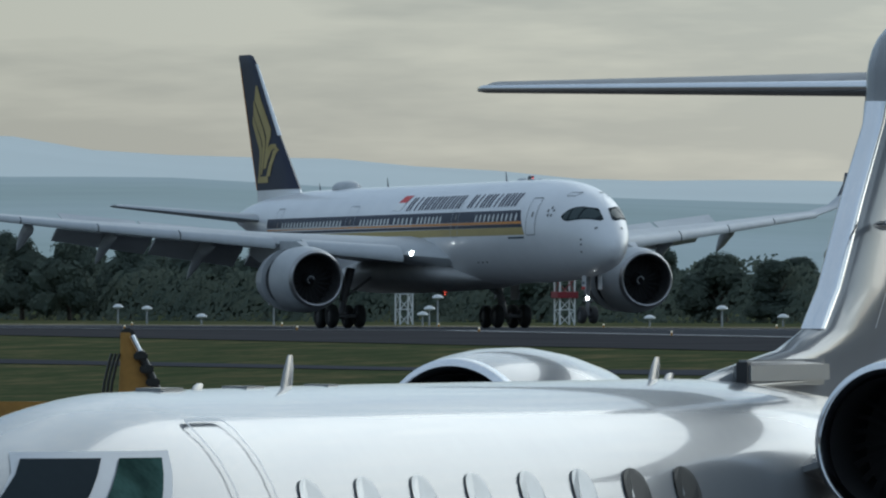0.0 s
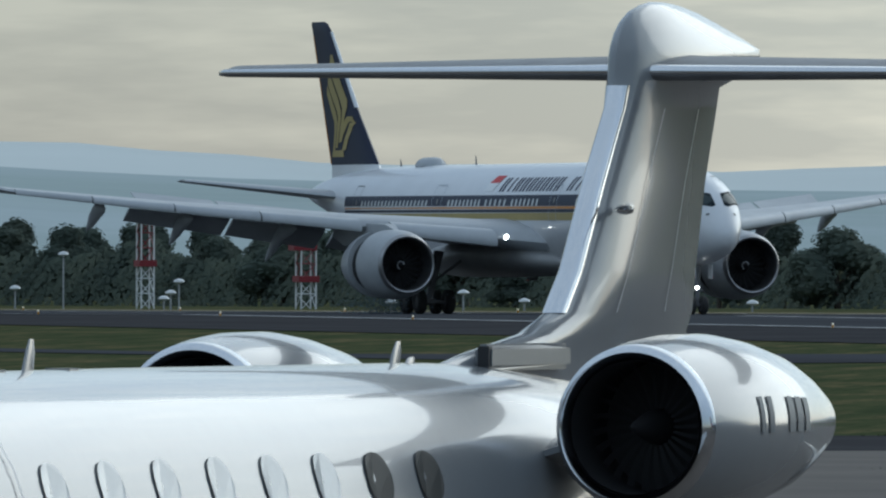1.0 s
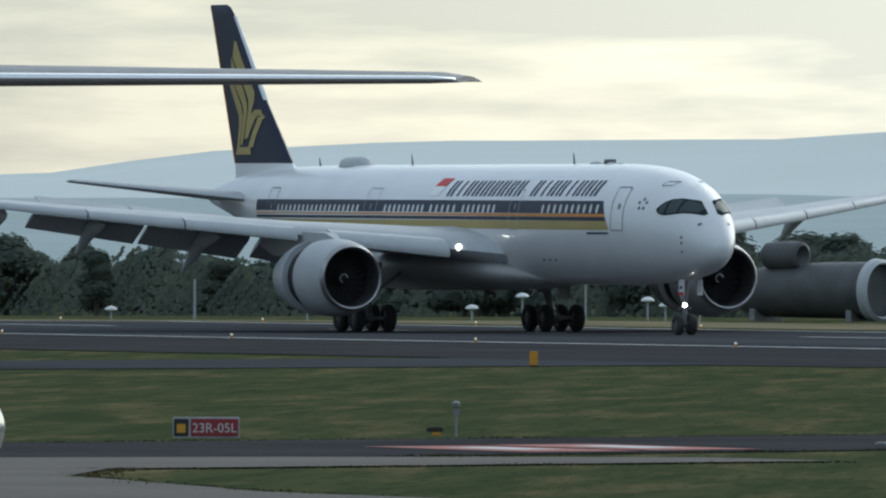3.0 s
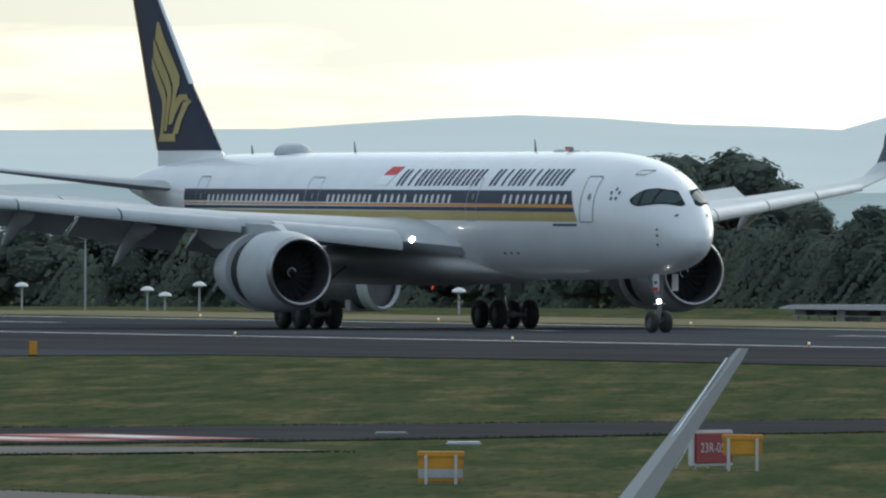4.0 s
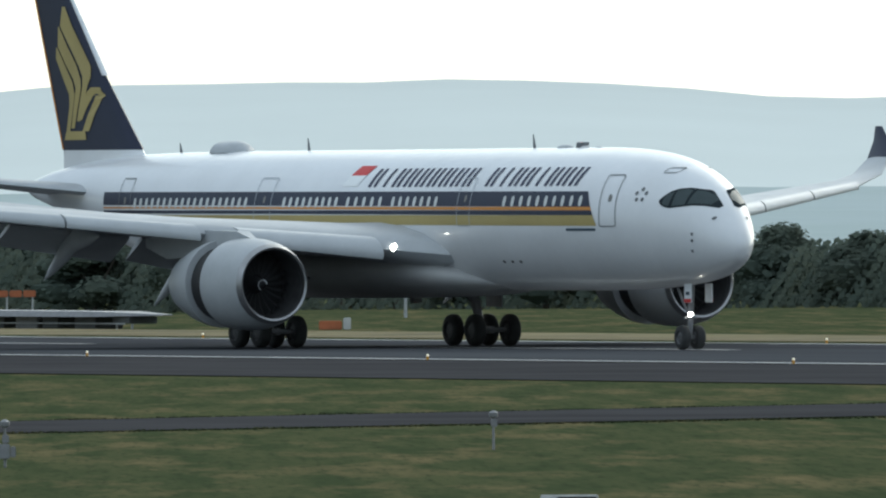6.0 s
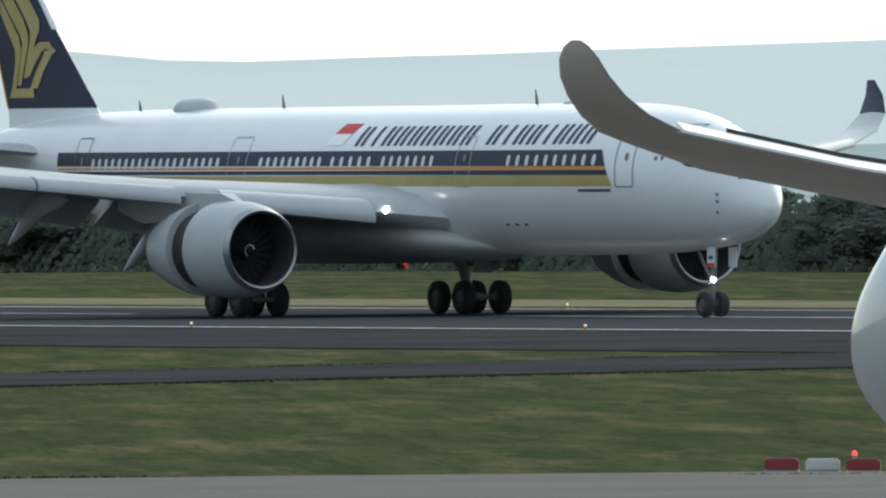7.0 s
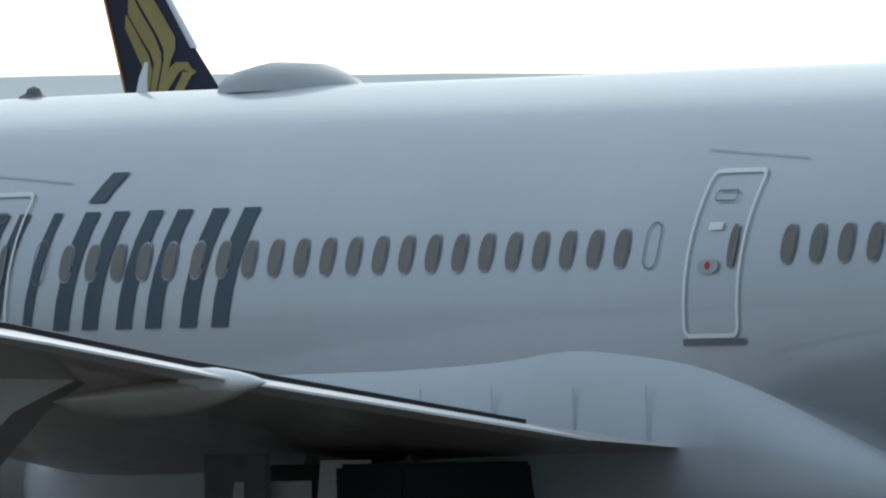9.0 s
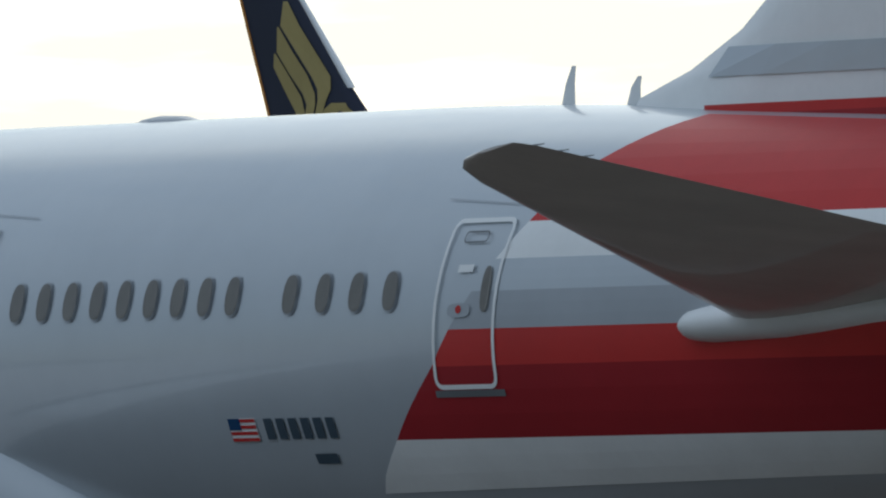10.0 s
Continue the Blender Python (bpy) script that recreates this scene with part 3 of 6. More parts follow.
def ridge(name, profile, dist, depth, material, label, seed):
    """A far ridge: azimuth and elevation in degrees along its crest."""
    bm = bmesh.new()
    az = np.linspace(profile[0][0], profile[-1][0], 260)
    el = np.interp(az, [p[0] for p in profile], [p[1] for p in profile])
    rows = []
    for f, d in ((0, dist - depth), (0.45, dist - depth * 0.55), (0.85, dist - depth * 0.2), (1.0, dist)):
        row = []
        for a, e in zip(az, el):
            h = EYE + dist * math.tan(radians(e + 0.006 * noise.noise((a * 3.1, seed, 0)) + 0.003 * noise.noise((a * 14, seed, 5))))
            z = -6 + (h + 6) * f + (1 - f) * f * 7 * noise.noise((a * 1.3, f * 3, seed))
            row.append(bm.verts.new((d * math.sin(radians(a)), d * math.cos(radians(a)), z)))
        rows.append(row)
    for r, s in zip(rows, rows[1:]):
        for i in range(len(az) - 1):
            bm.faces.new((r[i], r[i + 1], s[i + 1], s[i]))
    tagged(part(name, bm, material), label, "hill", kind="structure")


def make_hills():
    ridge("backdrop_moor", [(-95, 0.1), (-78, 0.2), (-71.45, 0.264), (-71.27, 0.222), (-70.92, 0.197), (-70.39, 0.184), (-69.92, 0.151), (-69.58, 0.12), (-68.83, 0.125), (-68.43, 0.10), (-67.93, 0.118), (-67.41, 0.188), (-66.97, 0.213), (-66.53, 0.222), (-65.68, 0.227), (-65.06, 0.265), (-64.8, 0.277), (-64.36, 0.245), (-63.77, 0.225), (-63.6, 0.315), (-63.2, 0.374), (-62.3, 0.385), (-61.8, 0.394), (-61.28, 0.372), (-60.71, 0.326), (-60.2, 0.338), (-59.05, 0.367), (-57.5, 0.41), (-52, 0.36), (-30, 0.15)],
          4650, 700, M["hill_far"], "moorland ridge on the horizon with haze painted into its pale colour", 3.0)
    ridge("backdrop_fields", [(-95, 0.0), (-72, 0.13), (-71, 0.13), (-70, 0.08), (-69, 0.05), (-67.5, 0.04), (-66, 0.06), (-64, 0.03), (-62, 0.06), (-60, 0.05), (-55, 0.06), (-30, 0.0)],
          3600, 900, M["hill_near"], "farmland and woods below the moor, painted blue-green for haze", 8.0)


# ---- trees ----
def crown_mesh(seed, conifer=False):
    """A crown of many small leaf clumps round a few limbs, unit height."""
    rng = np.random.default_rng(seed)
    bm = bmesh.new()
    lobes = []
    for k in range(22):
        t = rng.uniform(0.16, 0.95)
        spread = (0.42 * math.sin(math.pi * min(t + 0.12, 1)) if not conifer else 0.26 * (1.05 - t))
        a = rng.uniform(0, 6.28)
        lobes.append((spread * 0.7 * math.cos(a), spread * 0.7 * math.sin(a), t, rng.uniform(0.10, 0.2) * (0.7 if conifer else 1)))
    for lx, ly, lz, lr in lobes:
        bmesh.ops.create_icosphere(bm, subdivisions=1, radius=lr * 0.95, matrix=Matrix.Translation((lx, ly, lz)))
    for v in bm.verts:
        v.co += Vector(rng.normal(size=3)) * 0.016
    for k in range(4200):
        lx, ly, lz, lr = lobes[rng.integers(len(lobes))]
        d = rng.normal(size=3)
        d /= np.linalg.norm(d)
        c = Vector((lx, ly, lz)) + Vector(d) * lr * rng.uniform(0.93, 1.12)
        s = rng.uniform(0.013, 0.031)
        face = (Vector(d) + Vector(rng.normal(size=3)) * 0.25 + Vector((0, 0, 0.3))).normalized()
        u = face.orthogonal().normalized()
        u = (Matrix.Rotation(rng.uniform(0, 6.28), 3, face) @ u) * s
        v = face.cross(u)
        bm.faces.new([bm.verts.new(c + w) for w in (-u, v * 0.7, u, -v * 0.7)])
    return bm


def make_trees():
    rng = random.Random(5)
    kinds = []
    for k in range(6):
        t = thing("tree", "dark green broadleaf tree in the wood behind the runway", "tree", group="trees behind the runway")
        trunk = bmesh.new()
        tube(trunk, (0, 0, -0.02), (0.01, 0.01, 0.45), 0.028, 0.018, 7)
        for a in (0.4, 2.3, 4.4):
            tube(trunk, (0.01, 0.01, 0.3), (0.2 * math.cos(a), 0.2 * math.sin(a), 0.66), 0.014, 0.005, 5)
        part("trunk", trunk, M["bark"], t)
        part("crown", crown_mesh(30 + k, k in (2, 5)), M["leaf"], t)
        kinds.append(t)
    prof = [(-95, -0.07), (-71.4, -0.065), (-71, -0.09), (-70.6, -0.085), (-70.1, -0.075), (-69.9, -0.12), (-69.5, -0.09), (-69.1, -0.13), (-68.8, -0.09), (-68.45, -0.15), (-68.3, -0.04), (-68.1, -0.04), (-68.0, -0.12), (-67.8, -0.11), (-67.3, -0.14), (-66.7, -0.18), (-66.45, -0.11), (-66.25, -0.045), (-66.0, -0.04), (-65.4, -0.1), (-64.8, -0.08), (-64.5, 0.08), (-64.4, 0.14), (-64.1, 0.12), (-63.98, 0.0), (-63.94, -0.06), (-63.7, -0.04), (-63.5, -0.05), (-63.0, -0.05), (-62.5, -0.04), (-61.7, -0.02), (-61.3, -0.08), (-60.6, -0.1), (-59.4, -0.15), (-59.2, -0.04), (-59.0, -0.1), (-58, -0.09), (-45, -0.1)]
    made = 0
    a = -74.0
    while a < -56.5:
        for row in range(3):
            az = a + rng.uniform(-0.05, 0.05)
            y = (545 if az > -62.5 else 500) + row * 14 + rng.uniform(-6, 6)
            d = y / math.cos(radians(az))
            x = d * math.sin(radians(az))
            top = EYE + d * math.tan(radians(float(np.interp(az, [p[0] for p in prof], [p[1] for p in prof])))) + rng.uniform(-0.7, 0.25)
            gz = ground_z(x)
            h = max(2.2, top - gz) / 0.98
            wide = max(h, 6.5) * rng.uniform(1.05, 1.5)
            src = kinds[made % 6]
            if -69.7 < az < -66.8 and rng.random() < 0.55:
                src = kinds[2 if rng.random() < 0.5 else 5]
            m = Matrix.LocRotScale((x, y, gz), Euler((0, 0, rng.uniform(0, 6.28))), None)
            if made < 6:
                src = ob = kinds[made]
                ob.matrix_basis = m
            else:
                ob = copy_thing(src, m)
            ob.scale = (wide, wide, h)
            made += 1
        a += 0.2
    # undergrowth along the foot of the wood
    bm = bmesh.new()
    r = np.random.default_rng(9)
    for k in range(60000):
        az = r.uniform(-73, -57.5)
        y = (540 if az > -62.5 else 496) + 2.5 * noise.noise((az * 60, 7.0, 1.0)) + r.normal() * 0.3
        d = y / math.cos(radians(az))
        x = d * math.sin(radians(az))
        hmax = 4.2 + 1.6 * noise.noise((x * 0.05, 1.0, 2.0)) + 1.0 * noise.noise((x * 0.25, 4.0, 2.0))
        up = hmax * r.uniform(0.0, 1.0)
        c = Vector((x, y + 0.8 * up, ground_z(x) + up))
        face = (Vector(r.normal(size=3)) * 0.25 + Vector((0.5, -0.8, 0.5))).normalized()
        u = (Matrix.Rotation(r.uniform(0, 6.28), 3, face) @ face.orthogonal().normalized()) * r.uniform(0.12, 0.3)
        v = face.cross(u)
        bm.faces.new([bm.verts.new(c + w) for w in (-u, v * 0.7, u, -v * 0.7)])
    tagged(part("hedge_undergrowth", bm, M["leaf"]), "dense dark undergrowth along the wood's foot", "hedge", kind="stuff")


def make_tufts():
    """Ragged grass along the pavement edges and over the nearer grass."""
    r = np.random.default_rng(4)
    edges = [((-428, 181), (-424, 190)), ((-417, 190.4), (-410, 168)), ((-410, 168), (-399, 162.5)), ((-399, 162.5), (-375, 157.5)), ((-375, 157.5), (-346, 157)), ((-346, 157), (-320, 181.7)), ((-320, 181.7), (-298, 200)), ((-458, 186), (-473, 232)), ((-473, 232), (-511, 310)), ((-428, 181), (-452, 228)), ((-452, 228), (-482, 310))]
    verts, faces = [], []

    def tuft(x, y, h):
        for k in range(3):
            a, w = r.uniform(0, 6.28), r.uniform(0.02, 0.06)
            lx, ly = r.uniform(-0.06, 0.06, 2)
            i = len(verts)
            verts.extend([(x - w * math.cos(a), y - w * math.sin(a), 0), (x + w * math.cos(a), y + w * math.sin(a), 0), (x + lx, y + ly, h)])
            faces.append((i, i + 1, i + 2))

    for (xa, ya), (xb, yb) in edges:
        n = int(math.hypot(xb - xa, yb - ya) * 26)
        for k in range(n):
            u = r.uniform()
            x, y = xa + (xb - xa) * u + r.normal() * 0.35, ya + (yb - ya) * u + r.normal() * 0.35
            tuft(x, y, 0.02 + 0.05 * max(0, noise.noise((x * 0.3, y * 0.3, 0)) + 0.2) + r.uniform(0, 0.03))
    me = bpy.data.meshes.new("grass_tufts")
    me.from_pydata(verts, [], faces)
    me.materials.append(M["grass"])
    tagged(new("grass_tufts", me), "ragged green grass tufts along the pavement edges", "grass", kind="stuff")


# ---- the landing airliner ----
def nacelle(parent, c, front, rear, name="engine", lip=None, fan_r=1.5, fan_at=1.3, blades=22, label="", body="wing_grey", lip_mat="metal", mark=True):
    """A turbofan: front and rear are profiles of (aft distance from the inlet, radius); c is the inlet's centre."""
    cx, cy, cz = c
    eng = part(name, revolve(bmesh.new(), front, c, "x", 56, -1), M[body], parent, label)
    part("inlet_lip", revolve(bmesh.new(), lip, c, "x", 56, -1), M[lip_mat], eng, "bare metal inlet lip")
    if rear:
        part("reverser_sleeve", revolve(bmesh.new(), rear, c, "x", 56, -1), M[body], eng, "grey thrust reverser sleeve slid open")
    bm = bmesh.new()
    revolve(bm, [(0.12, lip[-1][1]), (fan_at * 0.5, fan_r * 0.985), (fan_at, fan_r), (fan_at + 0.5, fan_r)], c, "x", 48, -1)
    part("inlet_duct", bm, M["hub" if mark else "black"], eng, "dark inlet duct")
    bm = bmesh.new()
    revolve(bm, [(fan_at + 0.45, 0.02), (fan_at + 0.45, fan_r)], c, "x", 40, -1)
    part("fan_backing", bm, M["black"], eng)
    for k in range(blades):
        t = 2 * math.pi * k / blades
        pts = []
        for r in np.linspace(fan_r * 0.28, fan_r * 0.985, 6):
            s = r / fan_r - 0.28
            tw, w = 0.55 + 0.55 * s, 0.55 * 2 * math.pi * r / blades
            da = 0.22 * s * s
            pts.append([(cx - fan_at - q * w * math.sin(tw), cy + r * math.cos(t + da + q * w * math.cos(tw) / r), cz + r * math.sin(t + da + q * w * math.cos(tw) / r)) for q in (-0.5, 0.0, 0.5)])
        part("fan_blade", loft(bmesh.new(), pts, caps=False, closed=False), M["black"], eng)
    part("spinner", revolve(bmesh.new(), [(fan_at - 0.75, 0.01), (fan_at - 0.55, fan_r * 0.1), (fan_at - 0.2, fan_r * 0.21), (fan_at + 0.1, fan_r * 0.28)], c, "x", 24, -1), M["black"], eng, "black fan spinner")
    if not mark:
        return eng
    bm = bmesh.new()
    for k in range(14):
        t0, t1 = k * 0.32, (k + 1) * 0.32
        ra, rb = fan_r * (0.07 + 0.006 * k), fan_r * (0.07 + 0.006 * (k + 1))
        f = lambda r, t, o: (cx - fan_at + 0.56 - 2.1 * (r / fan_r - 0.1) + 0.03, cy + (r + o) * math.cos(t), cz + (r + o) * math.sin(t))
        bm.faces.new([bm.verts.new(v) for v in (f(ra, t0, 0), f(rb, t1, 0), f(rb, t1, 0.05), f(ra, t0, 0.05))])
    part("spinner_mark", bm, M["galv"], eng, "pale spiral mark on the spinner")
    return eng


def bogie(parent, cx, cy, top, axles, gauge, r, w, name="main_gear"):
    bm = bmesh.new()
    tube(bm, (cx, cy, r), (cx, cy * 0.86, top), 0.2, 0.24)
    g = part(name, bm, M["gear"], parent, "grey painted landing gear leg")
    part("drag_brace", tube(bmesh.new(), (cx, cy, r + 0.9), (cx - 1.6, cy * 0.8, top), 0.09), M["gear"], g)
    part("side_brace", tube(bmesh.new(), (cx, cy, r + 0.9), (cx + 0.3, cy * 0.5, top), 0.08), M["gear"], g)
    if len(axles) > 1:
        part("bogie_beam", tube(bmesh.new(), (cx + axles[0], cy, r), (cx + axles[-1], cy, r), 0.16), M["gear"], g)
    for a in axles:
        part("axle", tube(bmesh.new(), (cx + a, cy - gauge / 2, r), (cx + a, cy + gauge / 2, r), 0.1), M["gear"], g)
    part("leg_door", box(bmesh.new(), cx - 0.7, cx + 0.7, cy * 1.12 - 0.04, cy * 1.12 + 0.04, r + 1.0, top + 0.1), M["gear"], g, "grey door on the gear leg")
    for a in axles:
        for s in (-1, 1):
            wheel(g, (cx + a, cy + s * gauge / 2, r), r, w)
    return g


# height and aft distance of the anti-collision beacons, and their turning domes
BEACONS = ((8.66, 14.4), (2.12, 29.7))
ROTORS = []

# cockpit mask: aft distance, lower and upper edge
MASK = ((1.16, 1.3, 1.6, 2.0, 2.6, 3.04, 3.35, 3.59, 3.72), (5.99, 6.03, 6.09, 6.11, 6.05, 6.0, 6.05, 6.15, 6.28), (6.12, 6.3, 6.56, 6.76, 6.86, 6.82, 6.69, 6.5, 6.34))

# feathers of the fin emblem: rows of height, aft edge and fore edge
EMBLEM = [
    [(15.24, 62.89, 62.64), (14.37, 63.08, 61.9), (12.52, 61.1, 59.99), (12.06, 60.73, 59.94), (11.66, 60.72, 60.2), (10.85, 61.04, 60.58), (10.05, 61.37, 61.04)],
    [(14.33, 63.29, 63.18), (13.43, 63.37, 62.3), (12.61, 62.5, 61.38), (11.93, 61.69, 60.9), (11.53, 61.45, 60.88), (9.73, 62.05, 61.67)],
    [(13.39, 63.56, 63.46), (12.9, 63.63, 62.92), (11.81, 62.7, 61.78), (11.27, 62.2, 61.58), (10.73, 62.2, 61.76), (9.6, 62.63, 62.2)],
    [(9.6, 62.66, 60.45), (9.21, 62.93, 60.36)],
    [(9.6, 60.75, 60.0), (10.31, 60.16, 59.47), (11.05, 59.46, 58.8), (11.2, 59.4, 58.52)],
    [(11.57, 59.88, 59.07), (11.38, 60.26, 58.89), (11.2, 60.42, 58.52)],
    [(11.2, 60.42, 59.62), (10.58, 60.78, 60.34), (10.1, 61.08, 60.8)],
]


def make_airliner():
    X0 = 33.3
    hull = Hull([(0.05, 4.55, 4.25, 0.12), (0.22, 4.98, 3.88, 0.46), (0.65, 5.55, 3.55, 0.88), (1.35, 6.28, 3.27, 1.3), (2.25, 6.98, 3.03, 1.7), (3.4, 7.58, 2.86, 2.08), (4.9, 8.05, 2.72, 2.44), (6.8, 8.38, 2.6, 2.74), (9.3, 8.57, 2.53, 2.93), (12, 8.62, 2.5, 2.98), (26, 8.62, 2.5, 2.98), (41, 8.62, 2.5, 2.98), (46, 8.62, 2.75, 2.94), (52, 8.58, 3.65, 2.66), (57, 8.42, 4.7, 2.15), (62, 8.02, 5.85, 1.4), (65.2, 7.5, 6.5, 0.75), (66.3, 7.2, 6.8, 0.3)], X0)
    t = thing("airliner", "white twin-engined airliner with navy and gold stripes rolling on the runway", "aeroplane")
    part("fuselage", hull.mesh(), M["white"], t)
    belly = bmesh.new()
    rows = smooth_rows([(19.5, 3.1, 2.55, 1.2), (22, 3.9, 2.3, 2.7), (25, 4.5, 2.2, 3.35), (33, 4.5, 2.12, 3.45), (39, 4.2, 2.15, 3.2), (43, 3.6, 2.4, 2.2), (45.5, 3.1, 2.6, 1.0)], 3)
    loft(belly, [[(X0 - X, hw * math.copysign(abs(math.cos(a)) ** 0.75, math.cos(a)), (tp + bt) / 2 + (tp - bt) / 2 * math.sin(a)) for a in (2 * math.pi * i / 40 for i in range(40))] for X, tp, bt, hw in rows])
    part("belly_fairing", belly, M["belly"], t, "grey wing-to-body fairing, darkened for underside shade")
    for side in (-1, 1):
        # livery on both sides
        for nm, z0, z1, mt, lb in (("stripe", 6.08, 6.74, "navy", "navy stripe along the cabin windows"), ("stripe", 5.93, 6.08, "orange", "thin orange stripe"), ("stripe", 5.72, 5.93, "navy", "thin navy stripe"), ("stripe", 5.27, 5.72, "gold", "broad gold stripe")):
            bm = bmesh.new()
            f0, f1 = 7.7 + (z0 - 5.27) * 0.67, 7.7 + (z1 - 5.27) * 0.67
            hull.quad(bm, [(f0, z0), (54.5, z0 + 0.18), (54.5, z1 + 0.1), (f1, z1)], side, 0.014, 40, 3)
            part(nm, bm, M[mt], t, lb)
        groups = [(9.1, 15.8, 10), (22.05, 26.0, 7), (27.2, 30.2, 5), (31.3, 36.2, 9), (39.85, 50.85, 19)]
        for a, b, k in groups:
            for X in np.linspace(a, b, k):
                bm = bmesh.new()
                hull.oval(bm, X, 6.33, 0.14, 0.235, side, 0.026, 12)
                part("cabin_window", bm, M["pale_glass"], t)
        for a, b, z0, z1 in ((6.25, 7.48, 5.23, 7.44), (18.75, 19.95, 5.27, 7.35), (37.3, 38.9, 5.4, 7.42), (51.3, 52.6, 5.7, 7.45)):
            bm = bmesh.new()
            hull.outline(bm, a, b, z0, z1, side, 0.045, 0.03, 0.1)
            d = part("door", bm, M["line"] if a < 7 or a > 50 else M["tail_grey"], t, "outline of a closed cabin door")
            bm = bmesh.new()
            hull.oval(bm, (a + b) / 2, 6.45, 0.1, 0.16, side, 0.035, 10)
            part("door_window", bm, M["smoke_glass"], d)
        dirn, xs = (-1, 28.9) if side < 0 else (1, 9.6)
        for k in range(18):
            if k == 9:
                continue
            bm = bmesh.new()
            bars(hull, bm, [ONE if k in (1, 11, 14) else PAIR], xs + dirn * 1.072 * k, 6.98, 0.79, 1.072, side, dirn, 0.3)
            part("title_bar", bm, M["title_blue"], t, "dark blue slanted title bar")
        bm = bmesh.new()
        hull.quad(bm, [(29.5, 7.48), (30.9, 7.48), (30.6, 7.9), (29.2, 7.9)], side, 0.02, 3, 4)
        fl = part("flag", bm, M["red"], t, "red upper half of a painted flag")
        bm = bmesh.new()
        hull.quad(bm, [(29.8, 7.02), (31.2, 7.02), (30.9, 7.48), (29.5, 7.48)], side, 0.02, 3, 4)
        part("flag_lower", bm, M["outline"], fl, "white lower half of the flag")
        for k in range(5):
            bm = bmesh.new()
            a = 2 * math.pi * k / 5
            hull.oval(bm, 4.9 + 0.3 * math.sin(a), 6.57 + 0.24 * math.cos(a), 0.1, 0.09, side, 0.02, 8, 2)
            part("emblem", bm, M["line"], t, "small dark emblem dot")
        bm = bmesh.new()
        hull.quad(bm, [(7.8, 5.06), (10.2, 5.06), (10.2, 5.17), (7.8, 5.17)], side, 0.02, 3, 1)
        part("small_text_bar", bm, M["steel_grey"], t, "small dark text bar")
        for k in range(3):
            bm = bmesh.new()
            hull.oval(bm, 15.2 + 0.75 * k, 3.75, 0.13, 0.06, side, 0.02, 8, 2)
            part("vent", bm, M["black"], t)
        for X, z in ((1.71, 4.91), (1.72, 4.63), (1.81, 4.2), (1.0, 5.56)):
            bm = bmesh.new()
            hull.oval(bm, X, z, 0.07, 0.07, side, 0.03, 8, 2)
            part("probe", bm, M["line"], t, "small dark air data probe")
        # cockpit glazing
        def glazing(bm, x0, x1, inset, lift, n=12, slope=0.0):
            lo = []
            for X in np.linspace(x0, x1, n):
                za, zb = float(np.interp(X, MASK[0], MASK[1])) + inset, float(np.interp(X, MASK[0], MASK[2])) - inset
                zb = max(za + 0.02, min(zb, hull.at(X)[0] - 0.03))
                ring = [bm.verts.new(hull.on(X + slope * (v - 0.5) * (zb - za), za + (zb - za) * v, side, lift)) for v in (0, 0.25, 0.5, 0.75, 1)]
                if lo:
                    for k in range(4):
                        bm.faces.new((lo[k], ring[k], ring[k + 1], lo[k + 1]))
                lo = ring
            return bm

        for x0, x1, sl in ((3.12, 3.5, 0.0), (2.4, 3.0, 0.1), (1.42, 2.28, 0.05)):
            part("cockpit_window", glazing(bmesh.new(), x0, x1, 0.07, 0.034, 8, sl), M["pane_glass"], t, "grey-green cockpit window pane")
        bm = glazing(bmesh.new(), 1.16, 3.72, 0.0, 0.02, 30)
        part("cockpit_mask", bm, M["cockpit_glass"], t, "dark surround of the cockpit windows")
        bm = bmesh.new()
        hull.outline(bm, 3.85, 4.5, 7.48, 7.72, side, 0.035, 0.02, 0.0, 0.1)
        part("escape_hatch", bm, M["line"], t, "outline of the roof escape hatch")
        # wing with flaps down and spoilers up
        secs = [(2.4, 21.0, 16.0, 4.0, 0.13, 0), (4.2, 23.5, 13.4, 4.25, 0.125, 0), (10.5, 28.0, 9.2, 4.95, 0.115, 0), (20, 34.4, 6.0, 6.0, 0.1, 0), (28.3, 40.0, 3.5, 7.0, 0.095, 0), (30.2, 41.4, 2.7, 7.5, 0.09, 25), (31.2, 42.4, 2.1, 8.2, 0.085, 55), (31.75, 43.5, 1.4, 9.0, 0.08, 74), (31.95, 44.5, 0.6, 9.65, 0.08, 80)]
        w = part("wing", wing_mesh(bmesh.new(), secs, X0, side), M["wing_grey"], t, "light grey swept wing with an upswept tip")
        tip = [(Y, le - 0.02, ch * 1.01 + 0.03, z, tc * 1.25, ca) for Y, le, ch, z, tc, ca in secs[6:]]
        part("wingtip", wing_mesh(bmesh.new(), tip, X0, side), M["navy"], w, "navy painted wing tip")
        for Ya, Yb in ((4.75, 9.7), (11.2, 16.0), (16.1, 20.2), (20.3, 24.2), (24.3, 28.0)):
            rings = []
            for Y in np.linspace(Ya, Yb, 3):
                le, ch, z, tc = [float(np.interp(Y, [q[0] for q in secs], [q[k] for q in secs])) for k in (1, 2, 3, 4)]
                g = 0.09 + 0.05 * ch
                rings.append([(X0 - le - g * a, side * Y, z + g * b) for a, b in ((0.95, 0.72), (0.3, 0.62), (-0.25, 0.36), (-0.6, 0.0), (-0.72, -0.38), (-0.6, -0.62), (-0.4, -0.62), (-0.28, -0.3), (0.1, 0.2), (0.95, 0.64))])
            part("slat", loft(bmesh.new(), rings), M["slat"], w, "pale drooped leading-edge slat", 50)
